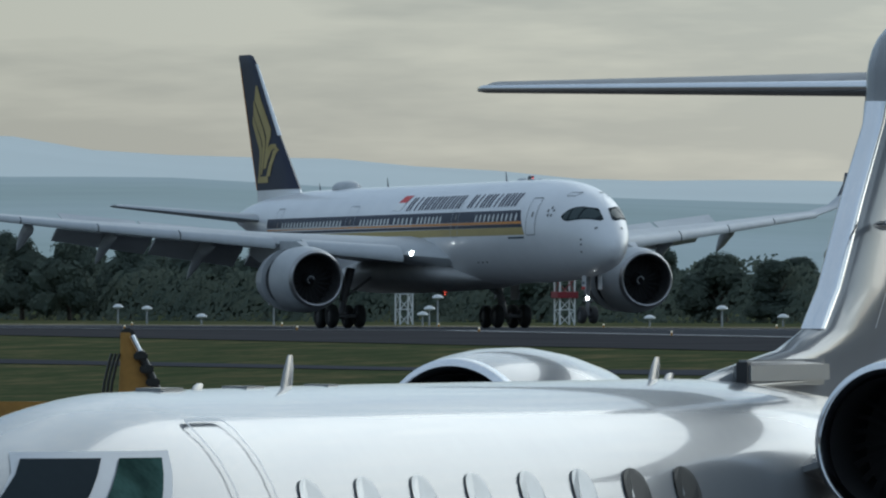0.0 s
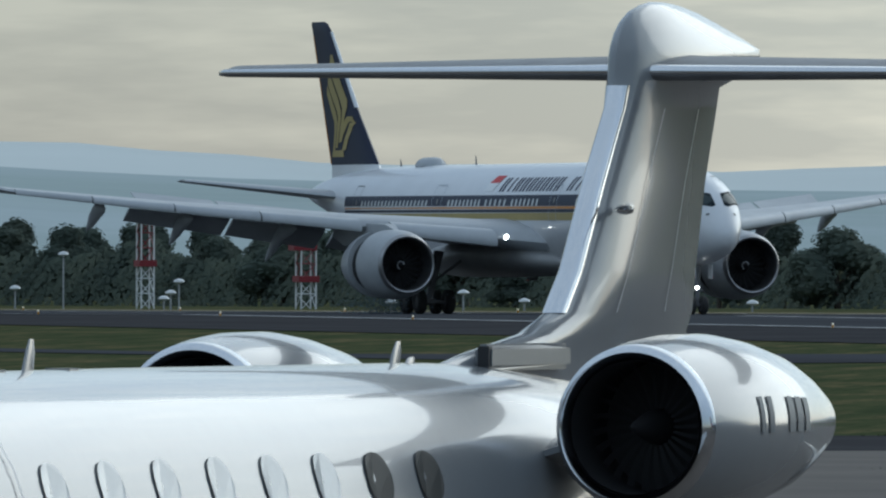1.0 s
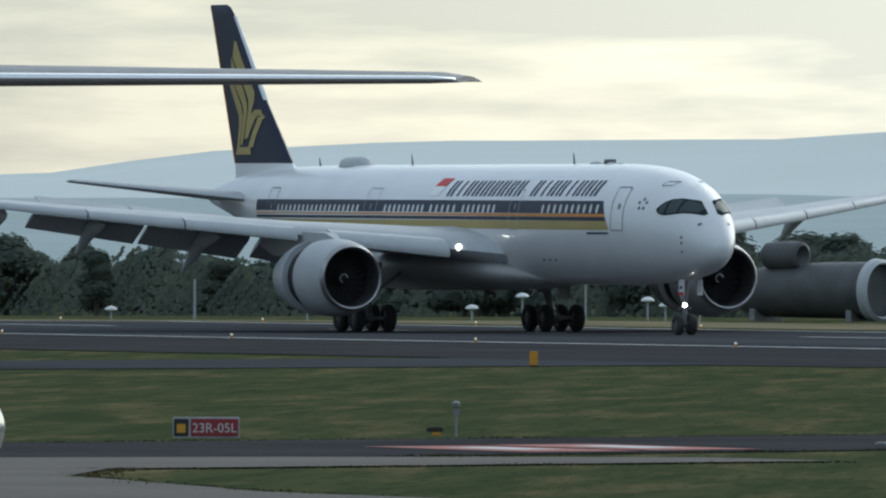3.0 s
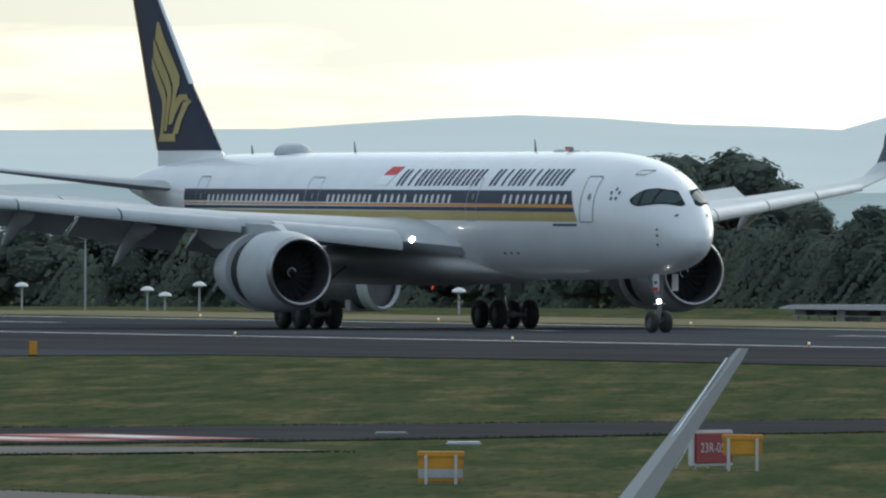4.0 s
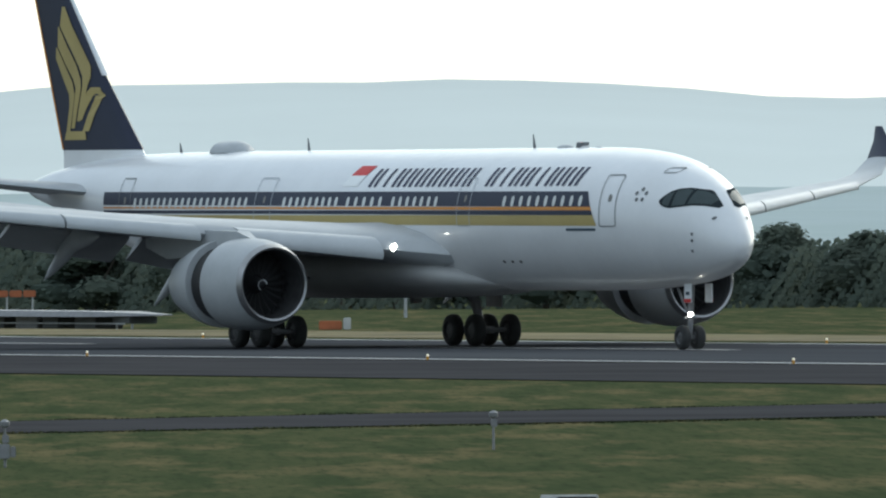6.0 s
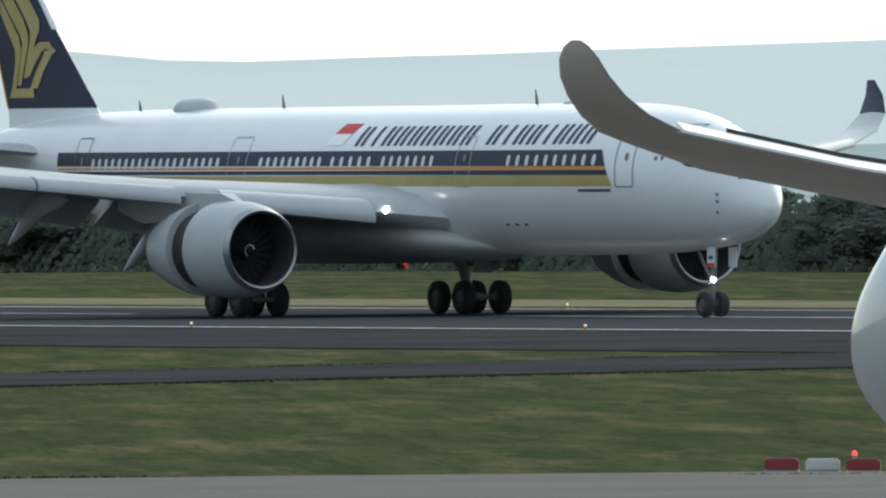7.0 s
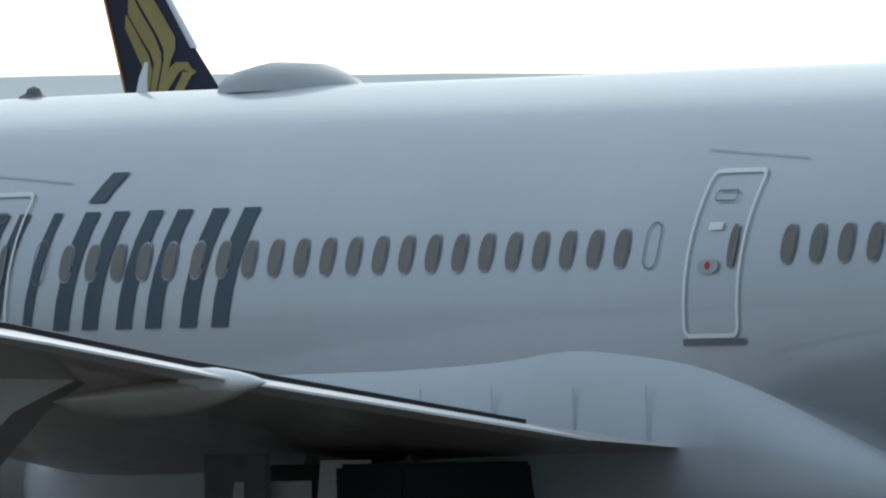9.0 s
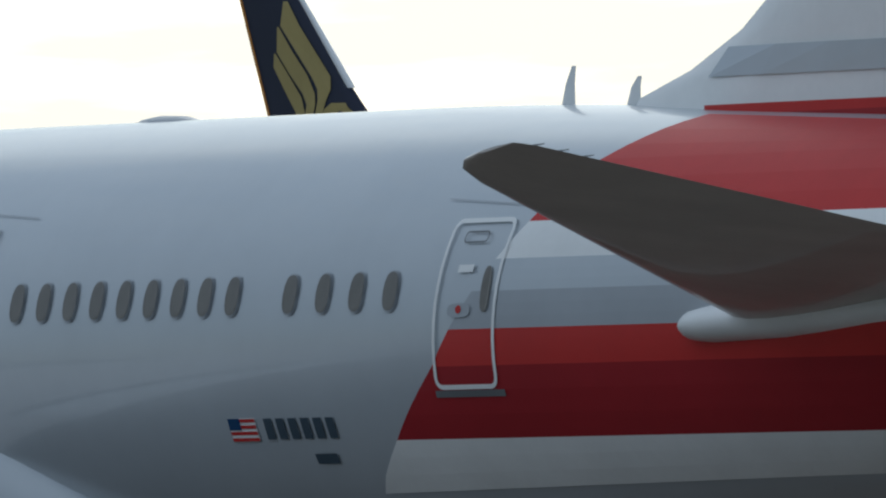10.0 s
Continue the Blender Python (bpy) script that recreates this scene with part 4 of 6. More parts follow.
        for Ya, Yb, fr in ((4.6, 9.6, 0.2), (10.2, 15.2, 0.24), (15.4, 20.8, 0.25)):
            g = []
            for Y in (Ya, Yb):
                le, ch, z = [float(np.interp(Y, [q[0] for q in secs], [q[k] for q in secs])) for k in (1, 2, 3)]
                g.append((Y, le + ch * 0.96, ch * fr, z - 0.05, 0.13, 0))
            bm = wing_mesh(bmesh.new(), g, 0, side)
            for v in bm.verts:
                le, ch = [float(np.interp(abs(v.co.y), [q[0] for q in g], [q[k] for q in g])) for k in (1, 2)]
                z = float(np.interp(abs(v.co.y), [q[0] for q in g], [q[3] for q in g]))
                d = -v.co.x - le
                v.co.x, v.co.z = X0 - (le + d * 0.84), z - d * 0.5 + (v.co.z - z)
            part("flap", bm, M["wing_grey"], w, "lowered trailing-edge flap")
        for Ya, Yb in ((12.0, 16.5), (16.7, 21.0)):
            bm = bmesh.new()
            for Y0, Y1 in ((Ya, Yb),):
                q = []
                for Y in (Y0, Y1):
                    le, ch, z = [float(np.interp(Y, [p[0] for p in secs], [p[k] for p in secs])) for k in (1, 2, 3)]
                    a, b = le + ch * 0.62, le + ch * 0.84
                    q.append([(X0 - a, side * Y, z + 0.35), (X0 - a, side * Y, z + 0.3), (X0 - b, side * Y, z + 0.82), (X0 - b, side * Y, z + 0.87)])
                loft(bm, q)
            part("spoiler", bm, M["wing_grey"], w, "raised grey spoiler panel")
        for Y in (7.2, 12.6, 18.0, 22.6):
            le, ch, z = [float(np.interp(Y, [p[0] for p in secs], [p[k] for p in secs])) for k in (1, 2, 3)]
            L = ch * 0.42
            bm = bmesh.new()
            loft(bm, [[(X0 - (le + ch * 0.66 + u * L * 1.5), side * Y + r * 0.36 * math.cos(a), z - 0.28 - 0.25 * u - (0.85 * max(0, u - 0.45) * L) + r * 0.62 * math.sin(a)) for a in (2 * math.pi * i / 12 for i in range(12))] for u, r in ((0, 0.05), (0.15, 0.5), (0.4, 0.85), (0.65, 0.75), (0.88, 0.35), (1, 0.03))])
            part("track_fairing", bm, M["wing_grey"], w, "drooped flap track fairing")
        # root landing lamp
        part("landing_lamp", revolve(bmesh.new(), [(0, 0.01), (0.04, 0.13), (0.1, 0.16)], (X0 - 23.45, side * 4.15, 4.36), "x", 16, -1), M["lamp_on"], w, "lit landing lamp in the wing root")
        # engine
        c = (X0 - 22.6, side * 10.5, 2.82)
        e = nacelle(t, c, [(0.28, 1.72), (0.7, 1.84), (1.4, 1.95), (2.2, 1.99), (2.9, 1.97), (3.25, 1.94), (3.25, 1.6)], [(4.7, 1.5), (4.7, 1.90), (5.2, 1.86), (6.2, 1.66), (7.4, 1.3), (7.4, 1.15)], lip=[(0.3, 1.725), (0.12, 1.66), (0.0, 1.58), (0.05, 1.5), (0.3, 1.46)], fan_r=1.5, fan_at=1.6, label="grey engine nacelle with the reverser open")
        part("reverser_cascade", revolve(bmesh.new(), [(3.1, 1.62), (4.9, 1.6)], c, "x", 48, -1), M["black"], e, "dark open reverser cascade")
        part("exhaust_cone", revolve(bmesh.new(), [(6.4, 1.0), (7.4, 0.75), (8.3, 0.3), (8.8, 0.05)], c, "x", 32, -1), M["dark_metal"], e, "dark exhaust cone")
        bm = bmesh.new()
        loft(bm, [[(X0 - X, side * 10.5 + s * hw, z) for s, z in ((-1, zb), (1, zb), (1, zt), (-1, zt))] for X, hw, zb, zt in ((24.3, 0.12, 4.6, 4.72), (25.5, 0.3, 4.3, 5.1), (28.5, 0.38, 4.0, 5.15), (32, 0.35, 3.9, 4.9), (34.5, 0.1, 4.4, 4.8))])
        part("pylon", bm, M["wing_grey"], e, "grey engine pylon")
        # tailplane
        part("tailplane", wing_mesh(bmesh.new(), [(0.4, 55.6, 6.6, 6.6, 0.1, 0), (1.4, 56.2, 6.0, 6.75, 0.1, 0), (9.0, 62.0, 2.5, 7.7, 0.09, 0), (9.35, 62.6, 1.6, 7.76, 0.06, 0)], X0, side), M["wing_grey"], t, "grey swept tailplane")
        bogie(t, X0 - 33.18, side * 5.3, 3.6, (-1.02, 1.02), 1.74, 0.70, 0.5)
    # fin
    fin = [(7.6, 53.6, 9.6, 0.08), (8.55, 55.2, 8.0, 0.09), (12.0, 58.9, 5.6, 0.09), (16.6, 63.3, 3.15, 0.09), (17.05, 63.9, 2.75, 0.08), (17.2, 64.4, 2.2, 0.05)]
    part("fin", fin_mesh(bmesh.new(), fin, X0), M["white"], t, "white foot of the tail fin")
    navy = [(8.75, 55.36, 7.92, 0.094)] + [(z, le - 0.02, ch + 0.03, tc + 0.006) for z, le, ch, tc in fin[2:]]
    f = part("fin_paint", fin_mesh(bmesh.new(), navy, X0), M["navy"], t, "navy painted tail fin")
    le = bmesh.new()
    fin_mesh(le, [(12.1, 58.85, 0.62, 0.42), (16.6, 63.15, 0.4, 0.36)], X0)
    part("leading_edge", le, M["white"], f, "bare grey upper leading edge")
    for side in (-1, 1):
        for line in EMBLEM:
            bm = bmesh.new()
            for (za, a0, a1), (zb, b0, b1) in zip(line, line[1:]):
                fin_patch(bm, navy, X0, [(a0, za), (a1, za), (b1, zb), (b0, zb)], side, 0.03)
            part("emblem_feather", bm, M["gold"], f, "gold feather of a stylised emblem")
        bm = bmesh.new()
        fin_patch(bm, navy, X0, [(63.1, 8.8), (63.28, 8.8), (66.3, 16.4), (66.1, 16.4)], side, 0.02)
        part("rudder_stripe", bm, M["orange"], f, "thin orange rudder edge stripe")
    # nose gear
    gx = X0 - 4.62
    bm = bmesh.new()
    tube(bm, (gx, 0, 0.52), (gx + 0.15, 0, 2.9), 0.11, 0.15)
    tube(bm, (gx, -0.42, 0.52), (gx, 0.42, 0.52), 0.08)
    tube(bm, (gx, 0, 1.3), (gx - 1.2, 0, 2.8), 0.06)
    tube(bm, (gx + 0.05, -0.3, 1.35), (gx + 0.05, 0.3, 1.35), 0.07)
    g = part("nose_gear", bm, M["gear"], t, "grey nose gear leg")
    for s in (-1, 1):
        wheel(g, (gx, s * 0.36, 0.52), 0.52, 0.36)
        bm = bmesh.new()
        box(bm, gx + 0.45, gx + 1.05, s * 0.5 - 0.02, s * 0.5 + 0.02, 2.0, 2.8)
        d = part("nose_gear_door", bm, M["white"], t, "white nose gear door")
        bm = bmesh.new()
        box(bm, gx + 0.46, gx + 1.04, s * 0.53 - 0.012, s * 0.53 + 0.012, 2.01, 2.16)
        part("door_band", bm, M["red"], d, "red lower band")
        bm = bmesh.new()
        box(bm, gx + 0.6, gx + 0.9, s * 0.53 - 0.012, s * 0.53 + 0.012, 2.32, 2.46)
        part("door_text_bar", bm, M["steel_grey"], d)
    part("taxi_lamp", revolve(bmesh.new(), [(0, 0.01), (0.03, 0.09), (0.09, 0.11)], (gx + 0.22, -0.05, 1.5), "x", 14, -1), M["lamp_on"], g, "lit nose gear lamp")
    # roof
    for X, h in ((18.3, 0.6), (39.2, 0.55), (51.5, 0.4)):
        bm = bmesh.new()
        fin_mesh(bm, [(8.55, X - 0.05, 0.3, 0.1), (8.62 + h * 0.5, X + 0.06, 0.2, 0.1), (8.62 + h, X + 0.18, 0.09, 0.1)], X0)
        part("antenna", bm, M["line"], t, "dark blade antenna")
    for X, L, h, wd in ((46.7, 2.9, 0.42, 0.75), (15.6, 1.1, 0.16, 0.3), (13.8, 0.5, 0.12, 0.2), (12.6, 0.4, 0.1, 0.2)):
        bm = bmesh.new()
        loft(bm, [[(X0 - X - L / 2 + u * L, wd * r * math.cos(a), 8.55 + max(0, h * r * math.sin(a)) * 1.3) for a in (math.pi * i / 9 for i in range(10))] for u, r in ((0, 0.15), (0.1, 0.7), (0.25, 0.97), (0.7, 1), (0.9, 0.75), (1, 0.2))])
        part("antenna_dome", bm, M["wing_grey"], t, "grey antenna fairing on the roof")
    for z, X in BEACONS:
        up = 1 if z > 5 else -1
        bc = part("beacon", revolve(bmesh.new(), [(-0.12, 0.16), (0.0, 0.16), (0.0, 0.12), (0.02, 0.01)], (X0 - X, 0, z), "z", 16, up), M["line"], t, "dark anti-collision beacon socket")
        rot = part("beacon_rotor", revolve(bmesh.new(), [(0.0, 0.12), (0.14, 0.12), (0.19, 0.08), (0.21, 0.01)], (0, 0, 0), "z", 16, up), M["line"], bc, "turning beacon dome with one red lens")
        bm = bmesh.new()
        loft(bm, [[(0.15 * math.cos(q), 0.15 * math.sin(q), h * up) for q in np.linspace(-0.36, 0.36, 5)] + [(0.1, 0.0, h * up)] for h in (0.02, 0.13)])
        for w in (-0.075, 0.075):
            box(bm, 0.1, 0.5, w - 0.008, w + 0.008, *sorted((0.0, 0.2 * up)))
        me = rot.data
        lens = bpy.data.meshes.new("beacon_rotor")
        bm.from_mesh(me)
        bm.to_mesh(lens)
        bm.free()
        lens.materials.append(M["beacon_lit"])
        lens.materials.append(M["line"])
        for pl in lens.polygons:
            pl.material_index = 0 if pl.index < 8 else 1
        rot.data = lens
        ROTORS.append((rot, X0 - X, z))
    return t


def make_smoke():
    """A thin drifting cloud of tyre smoke flecks left at the touchdown point."""
    t = thing("tyre_smoke", "thin bluish puff of tyre smoke over the runway", "smoke")
    r = np.random.default_rng(21)
    for k, (cx, sx, sz, n) in enumerate(((0.6, 1.5, 1.3, 7000), (-1.6, 1.9, 0.8, 3000))):
        verts, faces = [], []
        for q in range(n):
            z = abs(r.normal(0, sz))
            c = np.array([cx + r.normal(0, sx * (0.55 + 0.25 * z)), r.normal(0, 1.2), 0.1 + z])
            u, v = r.normal(size=(2, 3)) * r.uniform(0.013, 0.027)
            i = len(verts)
            verts.extend([tuple(c - u), tuple(c + v), tuple(c + u), tuple(c - v)])
            faces.append((i, i + 1, i + 2, i + 3))
        me = bpy.data.meshes.new("puff")
        me.from_pydata(verts, [], faces)
        me.materials.append(M["smoke"])
        ob = new("puff", me)
        ob.parent = t
    return t


# ---- the taxiing airliner ----
def make_taxiing():
    X0 = 25.0
    hull = Hull([(0.66, 4.05, 3.8, 0.12), (0.86, 4.5, 3.34, 0.5), (1.3, 5.0, 3.0, 0.95), (2.0, 5.56, 2.66, 1.38), (3.15, 6.28, 2.28, 1.9), (4.4, 6.8, 2.06, 2.28), (5.8, 7.2, 1.95, 2.56), (7.3, 7.47, 1.9, 2.75), (9.5, 7.67, 1.88, 2.86), (12, 7.76, 1.87, 2.885), (24, 7.76, 1.87, 2.885), (36, 7.76, 1.87, 2.885), (41, 7.74, 2.05, 2.82), (46, 7.58, 2.5, 2.55), (51, 7.35, 3.15, 2.05), (55, 7.0, 4.7, 1.1), (56.7, 6.8, 6.2, 0.35)], X0)
    t = thing("taxiing_airliner", "silver-grey twin-engined airliner with a striped tail taxiing across the apron", "aeroplane")
    part("fuselage", hull.mesh(), M["silver"], t)
    belly = bmesh.new()
    rows = smooth_rows([(13.5, 3.2, 2.2, 0.8), (16, 3.8, 1.75, 2.5), (20, 4.45, 1.6, 2.97), (25, 4.6, 1.55, 3.02), (27.5, 4.75, 1.55, 3.02), (29, 4.95, 1.55, 3.02), (30.5, 4.85, 1.58, 3.01), (32.2, 4.5, 1.6, 2.98), (34, 3.7, 1.75, 2.8), (35.6, 3.0, 1.85, 2.2), (37.5, 2.5, 1.95, 1.0)], 3)
    se = lambda v, q: math.copysign(abs(v) ** q, v)
    loft(belly, [[(X0 - X, hw * se(math.cos(a), 0.35), (tp + bt) / 2 + (tp - bt) / 2 * se(math.sin(a), 0.8)) for a in (2 * math.pi * i / 56 for i in range(56))] for X, tp, bt, hw in rows])
    part("belly_fairing", belly, M["silver"], t, "silver-grey wing-to-body fairing")
    for side in (1, -1):
        wins = [(9.9, 14.35, 8), (16.75, 16.75, 0), (17.5, 19.95, 5), (20.6, 30.2, 17), (33.8, 38.65, 9), (39.9, 42.0, 4)]
        for a, b, k in wins:
            for X in np.linspace(a, b, k):
                bm = bmesh.new()
                hull.oval(bm, X, 5.53, 0.14, 0.228, side, 0.03, 16)
                wn = part("cabin_window", bm, M["smoke_glass"], t)
                bm = bmesh.new()
                hull.oval(bm, X, 5.53, 0.16, 0.25, side, 0.02, 16)
                part("window_rim", bm, M["tail_grey"], wn)
        for X in (16.85, 30.85):
            bm = bmesh.new()
            hull.outline(bm, X - 0.16, X + 0.16, 5.26, 5.84, side, 0.02, 0.02, 0.0, 0.15)
            part("window_blank", bm, M["line"], t, "outline of a blanked window")
        for a, b, z0, z1 in ((6.0, 7.05, 4.35, 6.42), (14.95, 16.15, 4.42, 6.46), (31.62, 32.82, 4.42, 6.46), (42.9, 44.13, 4.36, 6.35)):
            bm = bmesh.new()
            hull.outline(bm, a, b, z0, z1, side, 0.055, 0.03, 0.03, 0.14)
            d = part("door", bm, M["outline"], t, "closed cabin door with a white outline")
            bm = bmesh.new()
            hull.oval(bm, b - 0.2, 5.52, 0.09, 0.27, side, 0.034, 14)
            part("door_window", bm, M["smoke_glass"], d)
            bm = bmesh.new()
            hull.outline(bm, (a + b) / 2 - 0.26, (a + b) / 2 + 0.22, 6.06, 6.2, side, 0.02, 0.03, 0.0, 0.06)
            part("door_panel", bm, M["line"], d)
            bm = bmesh.new()
            hull.oval(bm, (a + b) / 2 - 0.08, 5.28, 0.23, 0.085, side, 0.03, 12)
            h = part("door_handle", bm, M["tail_grey"], d, "recessed door handle")
            bm = bmesh.new()
            hull.oval(bm, (a + b) / 2 - 0.08, 5.29, 0.06, 0.05, side, 0.036, 8, 2)
            part("handle_mark", bm, M["red"], d, "small red mark")
            bm = bmesh.new()
            hull.quad(bm, [((a + b) / 2 - 0.2, 5.72), ((a + b) / 2 + 0.1, 5.72), ((a + b) / 2 + 0.1, 5.81), ((a + b) / 2 - 0.2, 5.81)], side, 0.03, 1, 2)
            part("door_placard", bm, M["outline"], d)
            bm = bmesh.new()
            hull.quad(bm, [(a - 0.02, z0 - 0.09), (b + 0.1, z0 - 0.09), (b + 0.1, z0 - 0.01), (a - 0.02, z0 - 0.01)], side, 0.028, 1, 1)
            part("door_sill", bm, M["line"], d)
            bm = bmesh.new()
            hull.quad(bm, [(a - 0.35, z1 + 0.24), (b + 0.75, z1 + 0.1), (b + 0.75, z1 + 0.113), (a - 0.35, z1 + 0.253)], side, 0.02, 3, 1)
            part("rain_gutter", bm, M["tail_grey"], d, "thin rain gutter above the door")
        dirn, xs = (1, 10.15) if side > 0 else (-1, 22.2)
        x = xs
        for g, wd, hh in ((PAIR, 1.6, 1.95), (PAIR, 1.1, 1.5), (ONE, 0.8, 1.5), (PAIR, 1.45, 1.5), (PAIR, 1.1, 1.5), (ONE, 0.95, 1.5), (PAIR, 1.5, 1.5), (PAIR, 1.5, 1.5), (PAIR, 1.6, 1.5)):
            bm = bmesh.new()
            bars(hull, bm, [g], x, 4.68, hh, wd, side, dirn, 0.22)
            part("title_bar", bm, M["steel_grey"], t, "large blue-grey slanted title bar")
            x += dirn * wd
        bm = bmesh.new()
        k = xs + dirn * 7.4
        hull.quad(bm, [(k, 6.3), (k + dirn * 0.4, 6.3), (k + dirn * 0.62, 6.68), (k + dirn * 0.22, 6.68)], side, 0.02, 1, 3)
        part("title_dot", bm, M["steel_grey"], t)
        for c, mt, lb in (([(9.2, 6.15), (9.85, 6.15), (10.65, 7.0), (10.15, 7.0)], "sky_blue", "bright blue slanted emblem blade"), ([(7.7, 4.55), (8.35, 4.55), (8.75, 5.2), (8.05, 5.2)], "red", "red slanted emblem blade"), ([(8.35, 5.78), (9.1, 5.85), (9.2, 6.03), (8.75, 6.03)], "tail_grey", "pale grey emblem patch"), ([(8.45, 5.6), (8.65, 5.6), (8.8, 5.76), (8.65, 5.76)], "red", "small red emblem tip")):
            bm = bmesh.new()
            hull.quad(bm, c, side, 0.02, 3, 6)
            part("emblem", bm, M[mt], t, lb)
        # striped tail, from the belly up
        st = lambda z: float(np.interp(z, (3.2, 3.8, 4.62, 5.05, 6.33, 6.99, 7.35, 7.49), (41.04, 41.84, 42.85, 43.22, 44.41, 44.98, 45.5, 45.75)))
        rear = lambda z: 3.78 + (z - 3.78) * 0.75 if z < 3.78 else 7.0 + (z - 7.0) * 0.5 if z > 7.0 else z
        for z0, z1, mt in ((3.15, 3.78, "outline"), (3.78, 4.63, "dark_red"), (4.63, 5.06, "red"), (5.06, 5.5, "tail_grey"), (5.5, 5.87, "silver"), (5.87, 6.3, "outline"), (6.3, 7.0, "red"), (7.0, 7.5, "red")):
            bm = bmesh.new()
            for k in range(3):
                za, zb = z0 + (z1 - z0) * k / 3, z0 + (z1 - z0) * (k + 1) / 3
                hull.quad(bm, [(st(za), za), (51.6, rear(za)), (51.6, rear(zb)), (st(zb), zb)], side, 0.014, 14, 2)
            part("tail_stripe", bm, M[mt], t, "painted tail stripe")
        bm = bmesh.new()
        hull.quad(bm, [(38.45, 3.8), (39.02, 3.8), (39.02, 4.08), (38.45, 4.08)], side, 0.016, 2, 2)
        fl = part("flag", bm, M["outline"], t, "small striped flag")
        for k in range(4):
            bm = bmesh.new()
            hull.quad(bm, [(38.45, 3.805 + k * 0.075), (39.02, 3.805 + k * 0.075), (39.02, 3.845 + k * 0.075), (38.45, 3.845 + k * 0.075)], side, 0.022, 2, 1)
            part("flag_stripe", bm, M["red"], fl)
        bm = bmesh.new()
        hull.quad(bm, [(38.45, 3.94), (38.7, 3.94), (38.7, 4.08), (38.45, 4.08)], side, 0.026, 1, 1)
        part("flag_canton", bm, M["deep_blue"], fl)
        for k in range(6):
            bm = bmesh.new()
            hull.quad(bm, [(39.2 + 0.26 * k, 3.82), (39.37 + 0.26 * k, 3.82), (39.37 + 0.26 * k, 4.07), (39.2 + 0.26 * k, 4.07)], side, 0.02, 1, 2)
            part("registration_bar", bm, M["steel_grey"], t, "dark registration bar")
        bm = bmesh.new()
        hull.quad(bm, [(40.05, 3.52), (40.5, 3.52), (40.5, 3.64), (40.05, 3.64)], side, 0.02, 1, 1)
        part("small_text_bar", bm, M["steel_grey"], t)
        # wing
        secs = [(2.0, 16.0, 15.6, 3.0, 0.065, 0), (4.6, 18.3, 13.4, 3.22, 0.06, 0), (9.75, 22.0, 9.9, 4.0, 0.07, 0), (12.4, 23.9, 8.2, 4.46, 0.08, 0), (15, 25.8, 6.7, 4.83, 0.078, 0), (20, 29.3, 4.9, 5.42, 0.075, 0), (25.5, 33.1, 2.95, 5.98, 0.075, 0), (27.6, 34.8, 2.05, 6.25, 0.085, 8), (28.4, 35.38, 1.6, 6.38, 0.085, 15), (29.0, 35.9, 1.32, 6.56, 0.085, 24), (29.4, 36.25, 1.12, 6.76, 0.088, 36), (29.7, 36.55, 0.95, 6.97, 0.09, 48), (29.88, 36.8, 0.76, 7.16, 0.09, 56), (29.97, 37.02, 0.5, 7.29, 0.09, 62), (30.0, 37.2, 0.2, 7.36, 0.09, 66)]
        LIFT = ((2, 4.6, 7, 9.4, 11.2, 14.1, 17, 20, 25), (0.0, 0.0, 0.01, 0.028, 0.04, 0.05, 0.06, 0.04, 0.02))
        w = part("wing", wing_mesh(bmesh.new(), secs, X0, side, 13, LIFT, 0.012), M["brown_grey"], t, "grey swept wing with an upcurved raked tip")
        for a, b in zip(secs[1:-7], secs[2:-6]):
            sl, q = bmesh.new(), []
            for Y, le_, ch, z, tc, ca in (a, b):
                u0, u1 = le_ + ch * 0.93, le_ + ch * 1.03
                q.append([(X0 - u0, side * Y, z + 0.09 + tc * ch * 0.12), (X0 - u1, side * Y, z + 0.01), (X0 - u1, side * Y, z - 0.02), (X0 - u0, side * Y, z - 0.01)])
            loft(sl, q)
            part("trailing_edge", sl, M["outline"], w, "white trailing edge of flaps and ailerons")
        for u0, u1, nm, lb in ((0.91, 0.926, "flap_gap", "dark gap along the trailing edge"),):
            for a, b in zip(secs[1:-8], secs[2:-7]):
                gp, q = bmesh.new(), []
                for Y, le_, ch, z, tc, ca in (a, b):
                    lf = float(np.interp(Y, *LIFT))
                    hh = lambda u: 5 * tc * (0.2969 * math.sqrt(u) - 0.126 * u - 0.3516 * u**2 + 0.2843 * u**3 - 0.1015 * u**4) + 0.012 * math.sin(math.pi * u) + lf * (1 - u)
                    q.append([(X0 - (le_ + u * ch), side * Y, z + hh(u) * ch + dz) for u, dz in ((u0, 0.135), (u1, 0.135), (u1, -0.02), (u0, -0.02))])
                loft(gp, q)
                part(nm, gp, M["black"], w, lb)
        for Y, L in ((9.75, 3.4), (14.9, 2.9), (19.4, 2.4)):
            le_, ch, z = [float(np.interp(Y, [p[0] for p in secs], [p[k] for p in secs])) for k in (1, 2, 3)]
            bm = bmesh.new()
            loft(bm, [[(X0 - (le_ + ch * 0.62 + u * (ch * 0.38 + 0.95)), side * Y + r * 0.24 * math.cos(a), z - 0.02 - 0.2 * (1 - u) + r * 0.32 * math.sin(a) * (1 if math.sin(a) < 0 else 0.4)) for a in (2 * math.pi * i / 14 for i in range(14))] for u, r in ((0, 0.05), (0.12, 0.55), (0.35, 0.95), (0.62, 1.0), (0.85, 0.55), (1, 0.02))])
            part("track_fairing", bm, M["brown_grey"], w, "warm grey flap track fairing")
            bm = bmesh.new()
